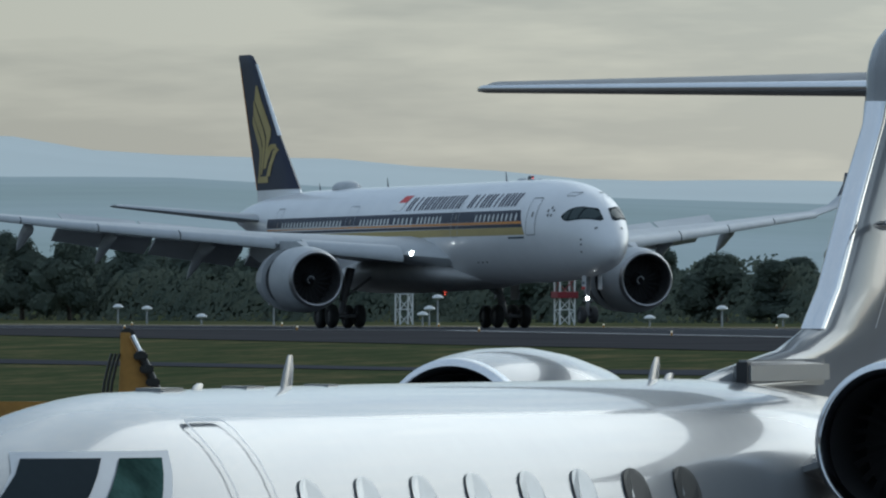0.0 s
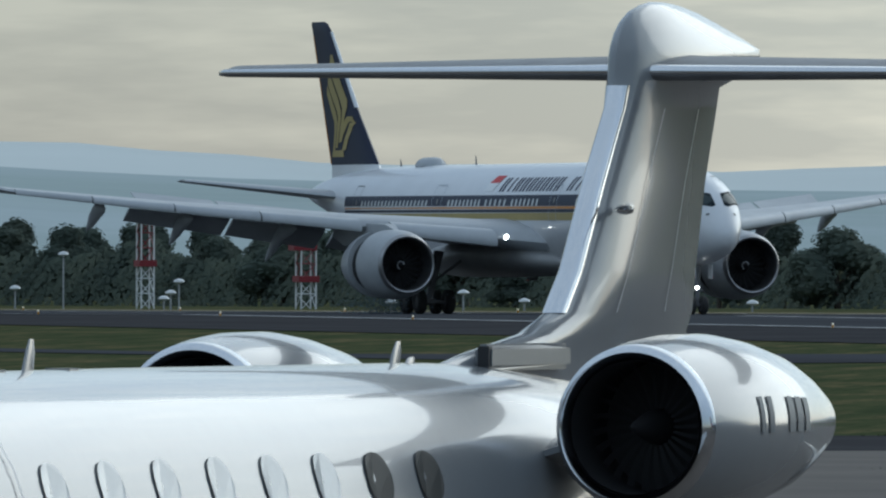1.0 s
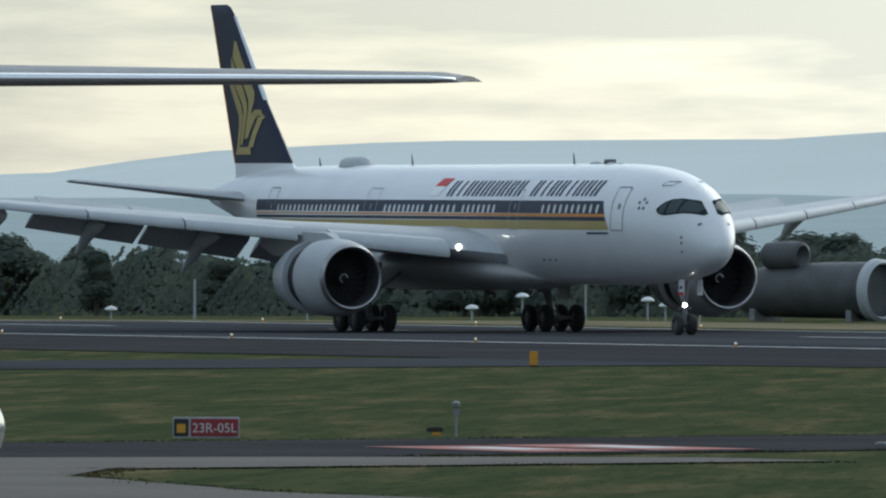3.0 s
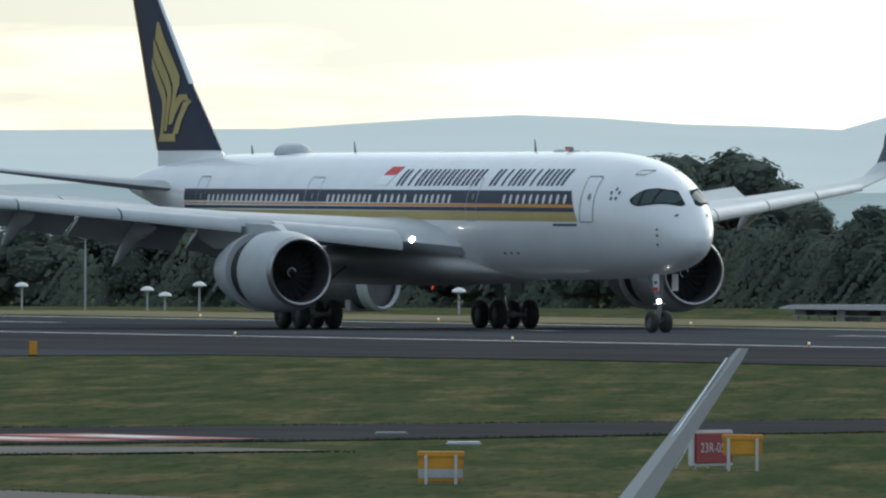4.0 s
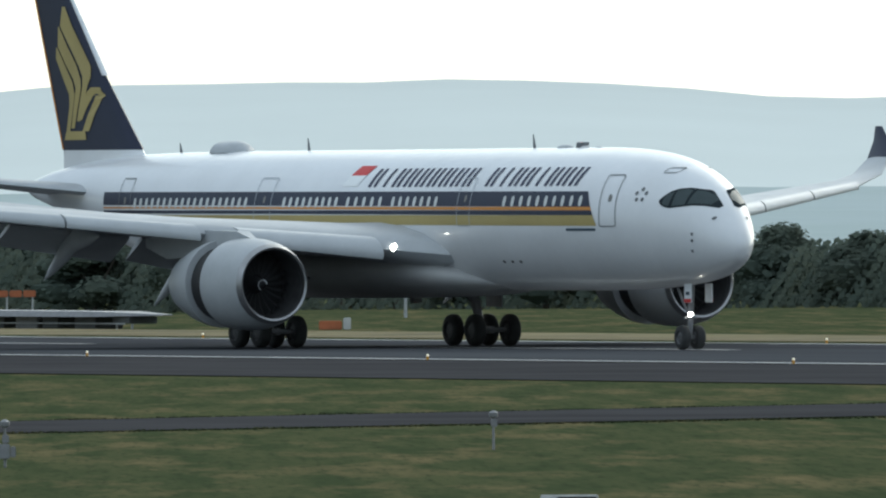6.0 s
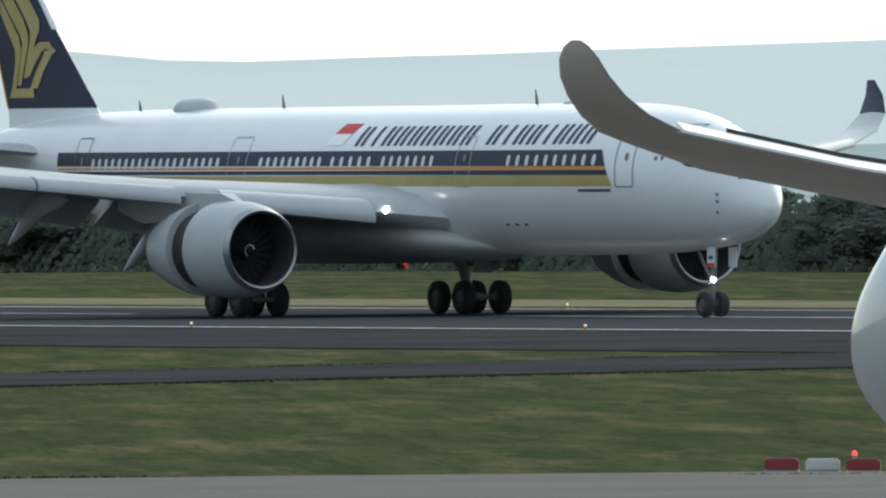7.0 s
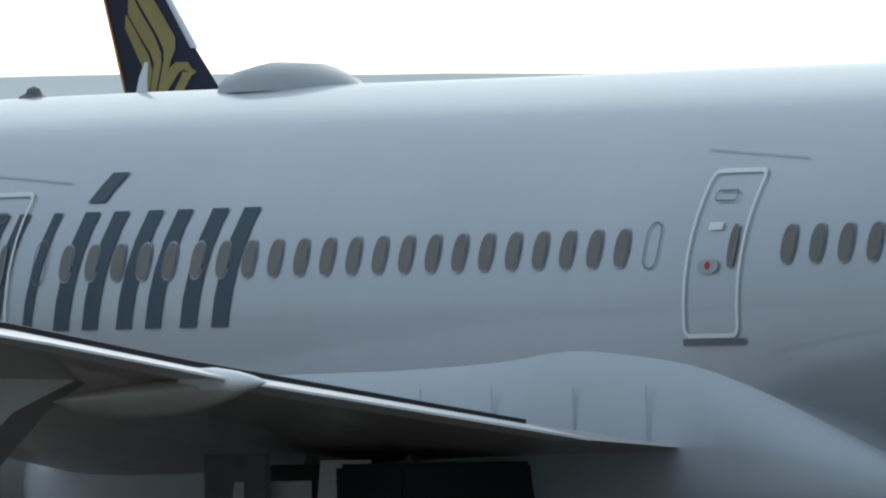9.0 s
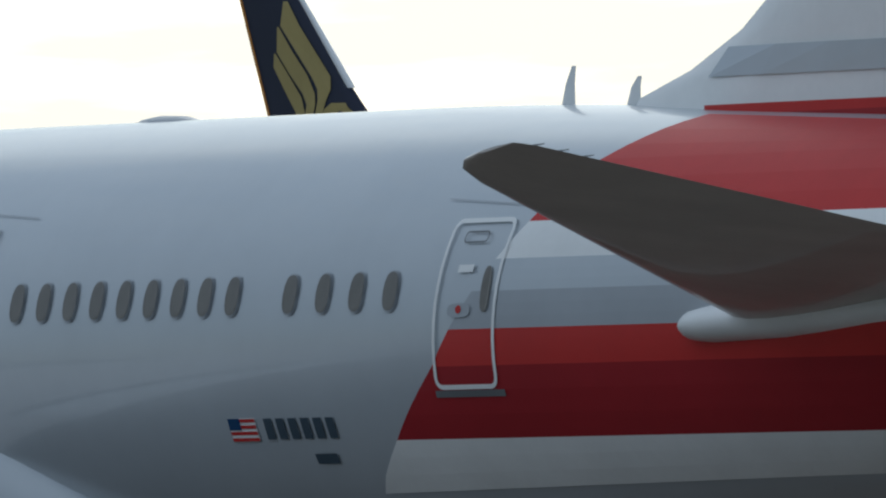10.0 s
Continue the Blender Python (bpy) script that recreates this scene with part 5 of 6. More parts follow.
            loft(bm, [[(X0 - (le_ + ch * 0.93 + u * (ch * 0.07 + 1.0)), side * Y + r * 0.2 * math.cos(a), z - 0.03 + r * 0.2 * math.sin(a)) for a in (2 * math.pi * i / 14 for i in range(14))] for u, r in ((0, 0.9), (0.3, 0.95), (0.6, 0.7), (0.85, 0.35), (1, 0.02))])
            part("fairing_tip", bm, M["outline"], w, "white pointed fairing tip")
        c = (X0 - 16.9, side * 9.75, 2.32)
        n = 64
        prof = [(0.3, 1.66), (0.8, 1.76), (1.6, 1.85), (2.6, 1.9), (3.75, 1.86), (4.85, 1.73), (5.65, 1.60)]
        e = nacelle(t, c, prof, None, lip=[(0.3, 1.665), (0.1, 1.58), (0.0, 1.5), (0.08, 1.43), (0.3, 1.4)], fan_r=1.42, fan_at=1.3, blades=18, label="pale grey engine nacelle", body="silver")
        bm = bmesh.new()
        out, inn = [], []
        for k in range(160):
            a = 2 * math.pi * k / 160
            s = abs(((k / 10) % 1) - 0.5) * 2
            for lst, xx, r in ((out, 5.65, 1.605), (inn, 5.67 + 0.42 * (1 - s ** 2.2), 1.605 - 0.06 * (1 - s))):
                lst.append((c[0] - xx, c[1] + r * math.cos(a), c[2] + r * math.sin(a)))
        loft(bm, [out, inn], caps=False)
        for xs_, r_ in ((2.6, 1.902), (3.75, 1.862)):
            part("cowl_seam", revolve(bmesh.new(), [(xs_ - 0.006, r_ + 0.004), (xs_ + 0.006, r_ + 0.004)], c, "x", 64, -1), M["belly"], e, "thin grey cowl seam")
        part("chevron_nozzle", bm, M["silver"], e, "saw-toothed nozzle edge")
        part("bypass_duct", revolve(bmesh.new(), [(4.5, 1.54), (5.8, 1.5)], c, "x", 48, -1), M["dark_metal"], e, "dark inside of the nozzle")
        part("core_cowl", revolve(bmesh.new(), [(4.5, 1.28), (5.7, 1.22), (6.6, 1.06), (7.1, 0.94)], c, "x", 40, -1), M["streaked_metal"], e, "scorched metal core cowl")
        part("exhaust_plug", revolve(bmesh.new(), [(6.9, 0.6), (7.6, 0.48), (8.2, 0.22), (8.45, 0.02)], c, "x", 28, -1), M["dark_metal"], e, "dark exhaust plug")
        part("core_nozzle", revolve(bmesh.new(), [(6.6, 1.0), (7.3, 0.86), (7.4, 0.8)], c, "x", 36, -1), M["black"], e, "black core nozzle")
        bm = bmesh.new()
        loft(bm, [[(X0 - X, side * 9.75 + s * hw, z) for s, z in ((-1, zb), (1, zb), (1, zt - 0.08), (0.5, zt), (-0.5, zt), (-1, zt - 0.08))] for X, hw, zb, zt in ((18.8, 0.06, 4.0, 4.2), (19.5, 0.22, 3.95, 4.33), (20.6, 0.34, 3.7, 4.49), (21.6, 0.37, 3.4, 4.5), (23.3, 0.37, 3.05, 4.38), (24.8, 0.36, 2.86, 4.25), (26.0, 0.32, 2.78, 4.2), (26.35, 0.3, 2.96, 4.2), (27.6, 0.24, 3.66, 4.2), (29, 0.08, 4.1, 4.25))])
        py = part("pylon", bm, M["pale_panel"], e, "pale grey engine pylon")
        bm = bmesh.new()
        loft(bm, [[(X0 - X, side * 9.75 + s * hw, z) for s, z in ((-1, zb), (1, zb), (1, zt), (-1, zt))] for X, hw, zb, zt in ((23.2, 0.36, 2.98, 3.1), (24.4, 0.375, 2.84, 2.98), (25.3, 0.36, 2.76, 2.93), (26.1, 0.325, 2.73, 2.97), (26.4, 0.3, 2.9, 3.0))])
        part("heat_shield", bm, M["scorched"], py, "scorched brown heat shield under the pylon")
        bm = bmesh.new()
        box(bm, -0.16, 0.16, -0.012, 0.012, -0.1, 0.1, Matrix.Translation((X0 - 21.05, side * 11.62, 2.43)))
        part("latch", bm, M["black"], e, "small dark cowl latch")
        tp = part("tailplane", wing_mesh(bmesh.new(), [(0.6, 47.4, 5.95, 5.54, 0.1, 0), (2.0, 48.45, 5.1, 5.76, 0.1, 0), (9.2, 53.8, 1.85, 6.88, 0.09, 0), (9.7, 54.22, 1.5, 6.97, 0.085, 0), (9.9, 54.55, 1.15, 7.0, 0.07, 0), (9.97, 54.95, 0.7, 7.01, 0.05, 0)], X0, side, 13, ((0, 10), (-0.14, -0.14)), 0.0), M["brown_grey"], t, "grey swept tailplane, trimmed nose down")
        for Y in (8.9, 9.3, 9.7):
            xe, ze = float(np.interp(Y, (2, 9.9), (53.5, 55.7))), float(np.interp(Y, (2, 9.9), (5.76, 7.0)))
            part("static_wick", tube(bmesh.new(), (X0 - xe + 0.1, side * Y, ze), (X0 - xe - 0.22, side * Y, ze + 0.02), 0.012, 0.006, 5), M["line"], tp, "thin static wick")
        bm = bmesh.new()
        loft(bm, [[(X0 - 47.75 - u * 5.2, side * (2.42 - 0.95 * u) + r * 0.34 * math.cos(a), 5.02 + 0.2 * u + r * 0.22 * math.sin(a)) for a in (2 * math.pi * i / 18 for i in range(18))] for u, r in ((0, 0.05), (0.012, 0.5), (0.04, 0.82), (0.1, 1), (0.35, 1.15), (0.7, 0.9), (1, 0.1))])
        part("tailplane_root", bm, M["outline"], t, "white rounded tailplane root fairing")
        bogie(t, X0 - 25.6, side * 4.9, 3.0, (-0.73, 0.73), 1.3, 0.62, 0.45)
        # a black block paints the open bay's shade; its doors hang at an angle
        part("gear_bay", bevel_box(X0 - 28.4, X0 - 24.8, *sorted((side * 2.6, side * 4.9)), 2.2, 2.95, 0.05), M["black"], t, "black block for the shade inside the open main gear bay")
        for xa, y, w, z0, z1, yaw in ((26.1, 5.15, 0.75, 1.2, 2.75, 48), (27.0, 4.8, 0.4, 1.9, 3.0, 40)):
            bm = bmesh.new()
            loft(bm, [[(-w * k, -0.03, z), (w * k, -0.03, z), (w * k, 0.03, z), (-w * k, 0.03, z)] for z, k in ((z0, 0.7), (z0 + 0.3, 1.0), (z1, 0.8))])
            bmesh.ops.transform(bm, matrix=pose(X0 - xa, side * y, 0, 0, 0, side * yaw), verts=bm.verts)
            part("gear_door", bm, M["pale_panel"], t, "pale main gear door hanging open")
    fin = [(7.0, 42.6, 13.0, 0.07), (7.75, 43.3, 11.9, 0.075), (8.05, 44.4, 10.6, 0.08), (8.5, 45.5, 9.5, 0.085), (9.2, 46.6, 8.6, 0.09), (12.5, 50.0, 6.4, 0.09), (16.6, 54.2, 3.6, 0.09), (16.9, 54.9, 2.7, 0.06)]
    f = part("fin", fin_mesh(bmesh.new(), fin, X0), M["outline"], t, "tail fin painted in stripes")
    for side in (1, -1):
        for z0, z1, mt in ((7.05, 7.5, "dark_red"), (7.5, 7.62, "red"), (7.95, 8.3, "silver"), (8.98, 9.3, "sky_blue"), (9.3, 11, "deep_blue"), (11.2, 12.6, "red"), (13, 14.4, "deep_blue"), (14.8, 16.4, "red")):
            L = lambda z: float(np.interp(z, [s[0] for s in fin], [s[1] for s in fin]))
            C = lambda z: float(np.interp(z, [s[0] for s in fin], [s[2] for s in fin]))
            bm = bmesh.new()
            at = lambda u, z: max(L(z) + 0.06 * C(z), 45.3) * (1 - u) + (L(z) + 0.985 * C(z)) * u
            us = np.linspace(0, 1, 9)
            for u, v in zip(us, us[1:]):
                fin_patch(bm, fin, X0, [(at(u, z0), z0), (at(v, z0), z0), (at(v, z1), z1), (at(u, z1), z1)], side, 0.02)
            part("tail_stripe", bm, M[mt], f, "painted tail stripe")
    gx = X0 - 5.0
    bm = bmesh.new()
    tube(bm, (gx, 0, 0.5), (gx, 0, 2.4), 0.11, 0.15)
    tube(bm, (gx, -0.36, 0.5), (gx, 0.36, 0.5), 0.08)
    g = part("nose_gear", bm, M["gear"], t)
    for s in (-1, 1):
        wheel(g, (gx, s * 0.32, 0.5), 0.5, 0.34)
    for X, h in ((14.85, 0.4), (41.7, 0.42), (43.1, 0.26)):
        bm = bmesh.new()
        fin_mesh(bm, [(7.64, X - 0.1, 0.32, 0.09), (7.76 + h * 0.5, X + 0.02, 0.2, 0.1), (7.76 + h, X + 0.16, 0.09, 0.1)], X0)
        part("antenna", bm, M["outline"], t, "white blade antenna")
    for X, L, h, wd, mt in ((18.65, 2.75, 0.3, 0.7, "wing_grey"), (33.0, 1.35, 0.1, 0.3, "tail_grey"), (12.3, 0.5, 0.1, 0.2, "line")):
        bm = bmesh.new()
        loft(bm, [[(X0 - X - L / 2 + u * L, wd * r * math.cos(a), 7.7 + max(0, h * r * math.sin(a)) * 1.3) for a in (math.pi * i / 9 for i in range(10))] for u, r in ((0, 0.1), (0.12, 0.5), (0.35, 0.9), (0.65, 1), (0.88, 0.8), (1, 0.25))])
        part("antenna_dome", bm, M[mt], t, "antenna fairing on the roof")
    part("beacon", revolve(bmesh.new(), [(-0.1, 0.12), (0.02, 0.12), (0.1, 0.08), (0.13, 0.01)], (X0 - 12.3, 0, 7.78), "z", 14), M["line"], t, "unlit dark anti-collision beacon")
    for side in (1, -1):
        for X in (24.2, 26.0, 27.6, 29.4, 31.0):
            bm = bmesh.new()
            hw = 3.035
            loft(bm, [[(X0 - X - 0.015, side * hw, z), (X0 - X + 0.015, side * hw, z)] for z in np.linspace(3.2, 3.85, 5)], caps=False, closed=False)
            part("panel_seam", bm, M["tail_grey"], t, "thin seam of the wing-root fairing")
    return t


# ---- the parked business jet ----
def make_business_jet():
    aft = Vector((-0.7741, 0.6331, 0))
    X0 = 20.0
    fin_at = Vector((-165.7, 65.08, 0))
    org = fin_at - aft * (28.5 - X0)
    ang = math.degrees(math.atan2(-aft.y, -aft.x))
    t = thing("business_jet", "glossy white T-tailed business jet parked on the apron", "aeroplane", pose(org.x, org.y, 0.045, 0, 0, ang))
    Z = 4.71
    hull = Hull([(-0.8, 2.9, 2.65, 0.1), (-0.45, 3.2, 2.3, 0.42), (0.3, 3.55, 2.05, 0.76), (1.3, 3.84, 1.95, 1.02), (2.2, 4.14, 1.9, 1.16), (3.1, 4.36, 1.88, 1.26), (4.4, 4.59, 1.87, 1.33), (6.0, Z - 0.01, 1.86, 1.36), (19, Z, 1.86, 1.36), (22, Z - 0.03, 2.1, 1.28), (25, Z - 0.2, 2.7, 0.98), (28, Z - 0.35, 3.4, 0.6), (29.6, Z - 0.5, 3.85, 0.25)], X0)
    part("fuselage", hull.mesh(), M["gloss_white"], t)
    for side in (1, -1):
        # pale panes carry the sky's reflection in their colour
        for X in np.linspace(7.3, 14.45, 6):
            bm = bmesh.new()
            hull.oval(bm, X, 3.71, 0.3, 0.24, side, 0.016, 20, 2.3)
            part("cabin_window", bm, M["pale_glass"], t, "oval cabin window with the sky's reflection painted pale")
        for X in (15.9, 17.33):
            bm = bmesh.new()
            hull.oval(bm, X, 3.7, 0.34, 0.24, side, 0.016, 20, 2.3)
            part("cabin_window", bm, M["glass"], t, "dark oval cabin window")
        for c, mt in (([(1.12, 3.62), (2.2, 3.62), (3.4, 4.15), (2.5, 4.15)], "cockpit_glass"), ([(2.5, 3.62), (3.6, 3.62), (4.36, 4.15), (3.66, 4.15)], "green_screen")):
            bm = bmesh.new()
            hull.quad(bm, c, side, 0.03, 4, 4)
            part("cockpit_window", bm, M[mt], t, "dark cockpit window pane")
        bm = bmesh.new()
        hull.quad(bm, [(0.95, 3.54), (3.72, 3.54), (4.62, 4.215), (2.6, 4.215)], side, 0.018, 8, 4)
        part("window_frame", bm, M["tail_grey"], t, "grey metal cockpit window frame")
        bm = bmesh.new()
        hull.outline(bm, 5.45, 6.4, 2.4, 4.46, side, 0.03, 0.03, 0.0, 0.1)
        part("door", bm, M["tail_grey"], t, "outline of the closed cabin door")
        # engine high on the tail
        c = (X0 - 20.65, side * 2.15, 4.12)
        e = nacelle(t, c, [(0.16, 0.765), (0.5, 0.81), (1.1, 0.85), (2.0, 0.855), (2.8, 0.80), (3.7, 0.69), (4.5, 0.53), (5.2, 0.36), (5.2, 0.30)], None, lip=[(0.17, 0.77), (0.05, 0.74), (0.0, 0.695), (0.06, 0.645), (0.2, 0.62)], fan_r=0.62, fan_at=0.75, blades=24, label="glossy white rear engine nacelle", body="gloss_white", lip_mat="chrome", mark=False)
        bm = bmesh.new()
        loft(bm, [[(X0 - X, side * y, z) for y, z in ((0.8, 3.75 + h), (1.5, 3.95 + h), (1.5, 3.95 - h), (0.8, 3.75 - h))] for X, h in ((20.9, 0.03), (21.4, 0.15), (23.5, 0.18), (25.6, 0.03))])
        part("pylon", bm, M["gloss_white"], e, "white engine pylon")
        ring = ((0.5, 1.1, 2.0, 2.8, 3.7), (0.81, 0.85, 0.855, 0.80, 0.69))
        for a0, a1 in ((1.3, 1.42), (1.56, 1.7), (2.2, 2.42), (2.52, 2.74), (2.84, 3.06)):
            bm = bmesh.new()
            rows = []
            for th in np.linspace(-4, 19, 5):
                row = []
                for a in (a0, a1):
                    rr = float(np.interp(a, *ring)) + 0.012
                    row.append((c[0] - a, c[1] + side * rr * math.cos(radians(th)), c[2] + rr * math.sin(radians(th))))
                rows.append(row)
            loft(bm, rows, caps=False, closed=False)
            part("registration_bar", bm, M["steel_grey"], e, "dark registration bar")
        # wing and winglet, low on the body
        secs = [(0.6, 10.5, 8.6, 2.05, 0.12, 0), (1.5, 11.6, 7.6, 2.1, 0.12, 0), (7, 16.0, 4.4, 2.5, 0.1, 0), (13.6, 20.6, 1.9, 3.0, 0.1, 0), (14.2, 21.0, 1.6, 3.2, 0.09, 40), (14.55, 21.7, 1.2, 4.1, 0.08, 78), (14.75, 22.4, 0.6, 4.5, 0.08, 80)]
        part("wing", wing_mesh(bmesh.new(), secs[:4], X0, side), M["gloss_white"], t, "white low-set wing")
        # T-tail
        # dark grey all over: the underside's shade is put into the colour
        part("tailplane", wing_mesh(bmesh.new(), [(0.12, 27.2, 3.0, 7.42, 0.085, 0), (0.5, 27.4, 2.8, 7.42, 0.085, 0), (5.3, 30.6, 1.3, 7.45, 0.09, 0), (5.5, 31.0, 0.9, 7.45, 0.07, 0)], X0, side), M["gear"], t, "tailplane in dark grey for its shaded underside, with a polished leading edge")
        part("tailplane_edge", wing_mesh(bmesh.new(), [(0.15, 27.2, 0.34, 7.46, 0.34, 0), (0.5, 27.37, 0.3, 7.46, 0.36, 0), (5.3, 30.57, 0.16, 7.47, 0.36, 0), (5.48, 30.95, 0.1, 7.47, 0.3, 0)], X0, side), M["chrome"], t, "polished tailplane leading edge")
        if side > 0:
            bm = bmesh.new()
            box(bm, X0 - 24.65, X0 - 22.2, 0.1, 0.27, 4.62, 4.87)
            bmesh.ops.bevel(bm, geom=bm.edges[:], offset=0.05, segments=2, affect="EDGES")
            sc = part("air_scoop", bm, M["gloss_white"], t, "white air scoop at the fin's root")
            bm = bmesh.new()
            box(bm, X0 - 22.3, X0 - 22.19, 0.145, 0.255, 4.65, 4.85)
            part("scoop_mouth", bm, M["black"], sc, "dark mouth of the scoop")
        bogie(t, X0 - 16.2, side * 2.1, 2.2, (0.0,), 0.5, 0.45, 0.25)
    fin = [(4.4, 20.4, 9.2, 0.03), (4.62, 21.0, 8.4, 0.035), (4.78, 22.2, 7.0, 0.045), (4.95, 23.9, 5.1, 0.07), (5.15, 24.8, 4.4, 0.10), (5.55, 25.3, 4.0, 0.11), (6.4, 26.0, 3.6, 0.12), (7.1, 26.65, 3.3, 0.125), (7.32, 26.75, 3.3, 0.14), (7.45, 26.78, 4.0, 0.125), (7.6, 26.8, 4.55, 0.115), (7.7, 26.84, 4.5, 0.112), (7.82, 26.94, 3.75, 0.12), (7.93, 27.08, 2.95, 0.125), (8.03, 27.3, 2.1, 0.13), (8.1, 27.6, 1.2, 0.13), (8.13, 27.85, 0.5, 0.12)]
    f = part("fin", fin_mesh(bmesh.new(), fin, X0, 15), M["gloss_white"], t, "glossy white swept fin")
    for side in (1, -1):
        for u, lb in ((0.30, "thin panel seam"), (0.70, "thin rudder hinge line")):
            bm = bmesh.new()
            for (za, la, ca, _), (zb, lb_, cb, _) in zip(fin[4:7], fin[5:8]):
                xa, xb = la + ca * u, lb_ + cb * u
                fin_patch(bm, fin, X0, [(xa, za), (xa + 0.025, za), (xb + 0.025, zb), (xb, zb)], side, 0.012)
            part("fin_seam", bm, M["tail_grey"], f, lb)
    part("leading_edge", fin_mesh(bmesh.new(), [(z, l - 0.02, 0.5, tc * c / 0.5 * 0.52) for z, l, c, tc in fin[4:9]], X0), M["chrome"], f, "polished metal leading edge")
    bm = bmesh.new()
    tube(bm, (X0 - 26.3, 0.3, 6.15), (X0 - 25.7, 0.5, 6.15), 0.05, 0.015)
    loft(bm, [[(X0 - 26.35 + u * 0.5, 0.3 + r * 0.1 * math.cos(a), 6.13 + r * 0.05 * math.sin(a)) for a in (2 * math.pi * i / 10 for i in range(10))] for u, r in ((0, 0.1), (0.4, 1), (1, 0.1))])
    part("probe", bm, M["chrome"], f, "small metal probe on the fin")
    bm = bmesh.new()
    tube(bm, (X0 - 3.2, 0, 0.3), (X0 - 3.2, 0, 2.2), 0.07)
    tube(bm, (X0 - 3.2, -0.25, 0.3), (X0 - 3.2, 0.25, 0.3), 0.05)
    g = part("nose_gear", bm, M["gear"], t)
    for s in (-1, 1):
        wheel(g, (X0 - 3.2, s * 0.2, 0.3), 0.3, 0.2)
    for X, h in ((10.1, 0.28), (20.1, 0.2), (20.5, 0.05), (7.8, 0.05)):
        bm = bmesh.new()
        fin_mesh(bm, [(Z - 0.08, X - 0.1, 0.34, 0.1), (Z + h * 0.6, X + 0.05, 0.24, 0.1), (Z + h, X + 0.14, 0.12, 0.1)], X0)
        part("antenna", bm, M["gloss_white"], t, "white blade antenna")
    for X, L, h in ((9.1, 0.5, 0.02), (7.0, 0.6, 0.02), (11.1, 0.3, 0.02)):
        bm = bmesh.new()
        box(bm, X0 - X - L / 2, X0 - X + L / 2, -0.14, 0.14, Z - 0.05, Z + h)
        bmesh.ops.bevel(bm, geom=bm.edges[:], offset=0.025, segments=2, affect="EDGES")
        part("antenna_pad", bm, M["gloss_white"], t)
    return t


# ---- small things of the airfield ----
def polar(az, dist, z=0.0):
    return Vector((dist * math.sin(radians(az)), dist * math.cos(radians(az)), z))


def facing(x, y, z=0.0, turn=0.0):
    """A pose at a place whose -y side faces the standpoint."""
    return pose(x, y, z, 0, 0, math.degrees(math.atan2(-x, y)) + turn)


def bevel_box(x0, x1, y0, y1, z0, z1, r=0.02):
    bm = box(bmesh.new(), x0, x1, y0, y1, z0, z1)
    bmesh.ops.bevel(bm, geom=bm.edges[:], offset=r, segments=2, affect="EDGES")
    return bm


def words(parent, text, size, x, y, z, material):
    cu = bpy.data.curves.new("lettering", "FONT")
    cu.body, cu.size, cu.align_x, cu.align_y = text, size, "CENTER", "CENTER"
    ob = bpy.data.objects.new("lettering", cu)
    me = bpy.data.meshes.new_from_object(ob)
    bpy.data.objects.remove(ob)
    me.transform(pose(x, y, z, 90))
    me.materials.append(material)
    o = new("lettering", me)
    o.parent = parent
    return o


def make_field_lamps():
    lamps = ((-71.08, -0.27), (-70.99, -0.275), (-70.82, -0.30), (-70.595, -0.26), (-70.445, -0.154), (-70.111, -0.273), (-70.085, -0.238), (-70.132, -0.291), (-69.2, -0.27), (-69.01, -0.296), (-69.425, -0.306), (-66.233, -0.104), (-66.04, -0.267), (-65.985, -0.284), (-65.878, -0.252), (-68.3, -0.308), (-67.71, -0.297), (-67.1, -0.296), (-66.93, -0.258), (-66.587, -0.292), (-66.43, -0.255), (-65.07, -0.269))
    for az, el in lamps:
        d = (432.0 + 6 * math.sin(az * 9)) / math.cos(radians(az))
        p = polar(az, d)
        g = ground_z(p.x)
        top = max(EYE + d * math.tan(radians(el)) - g, 0.7)
        t = thing("field_lamp", "white mushroom-topped field lamp on a slim grey pole", "lamp", pose(p.x, p.y, g), "lamps behind the runway")
        part("pole", tube(bmesh.new(), (0, 0, 0), (0, 0, top - 0.1), 0.07, 0.06, 8), M["galv"], t)
        part("head", revolve(bmesh.new(), [(-0.22, 0.12), (-0.12, 0.4), (-0.02, 0.36), (0.08, 0.2), (0.12, 0.02)], (0, 0, top - 0.05), "z", 14), M["lamp_white"], t, "white domed lamp head")


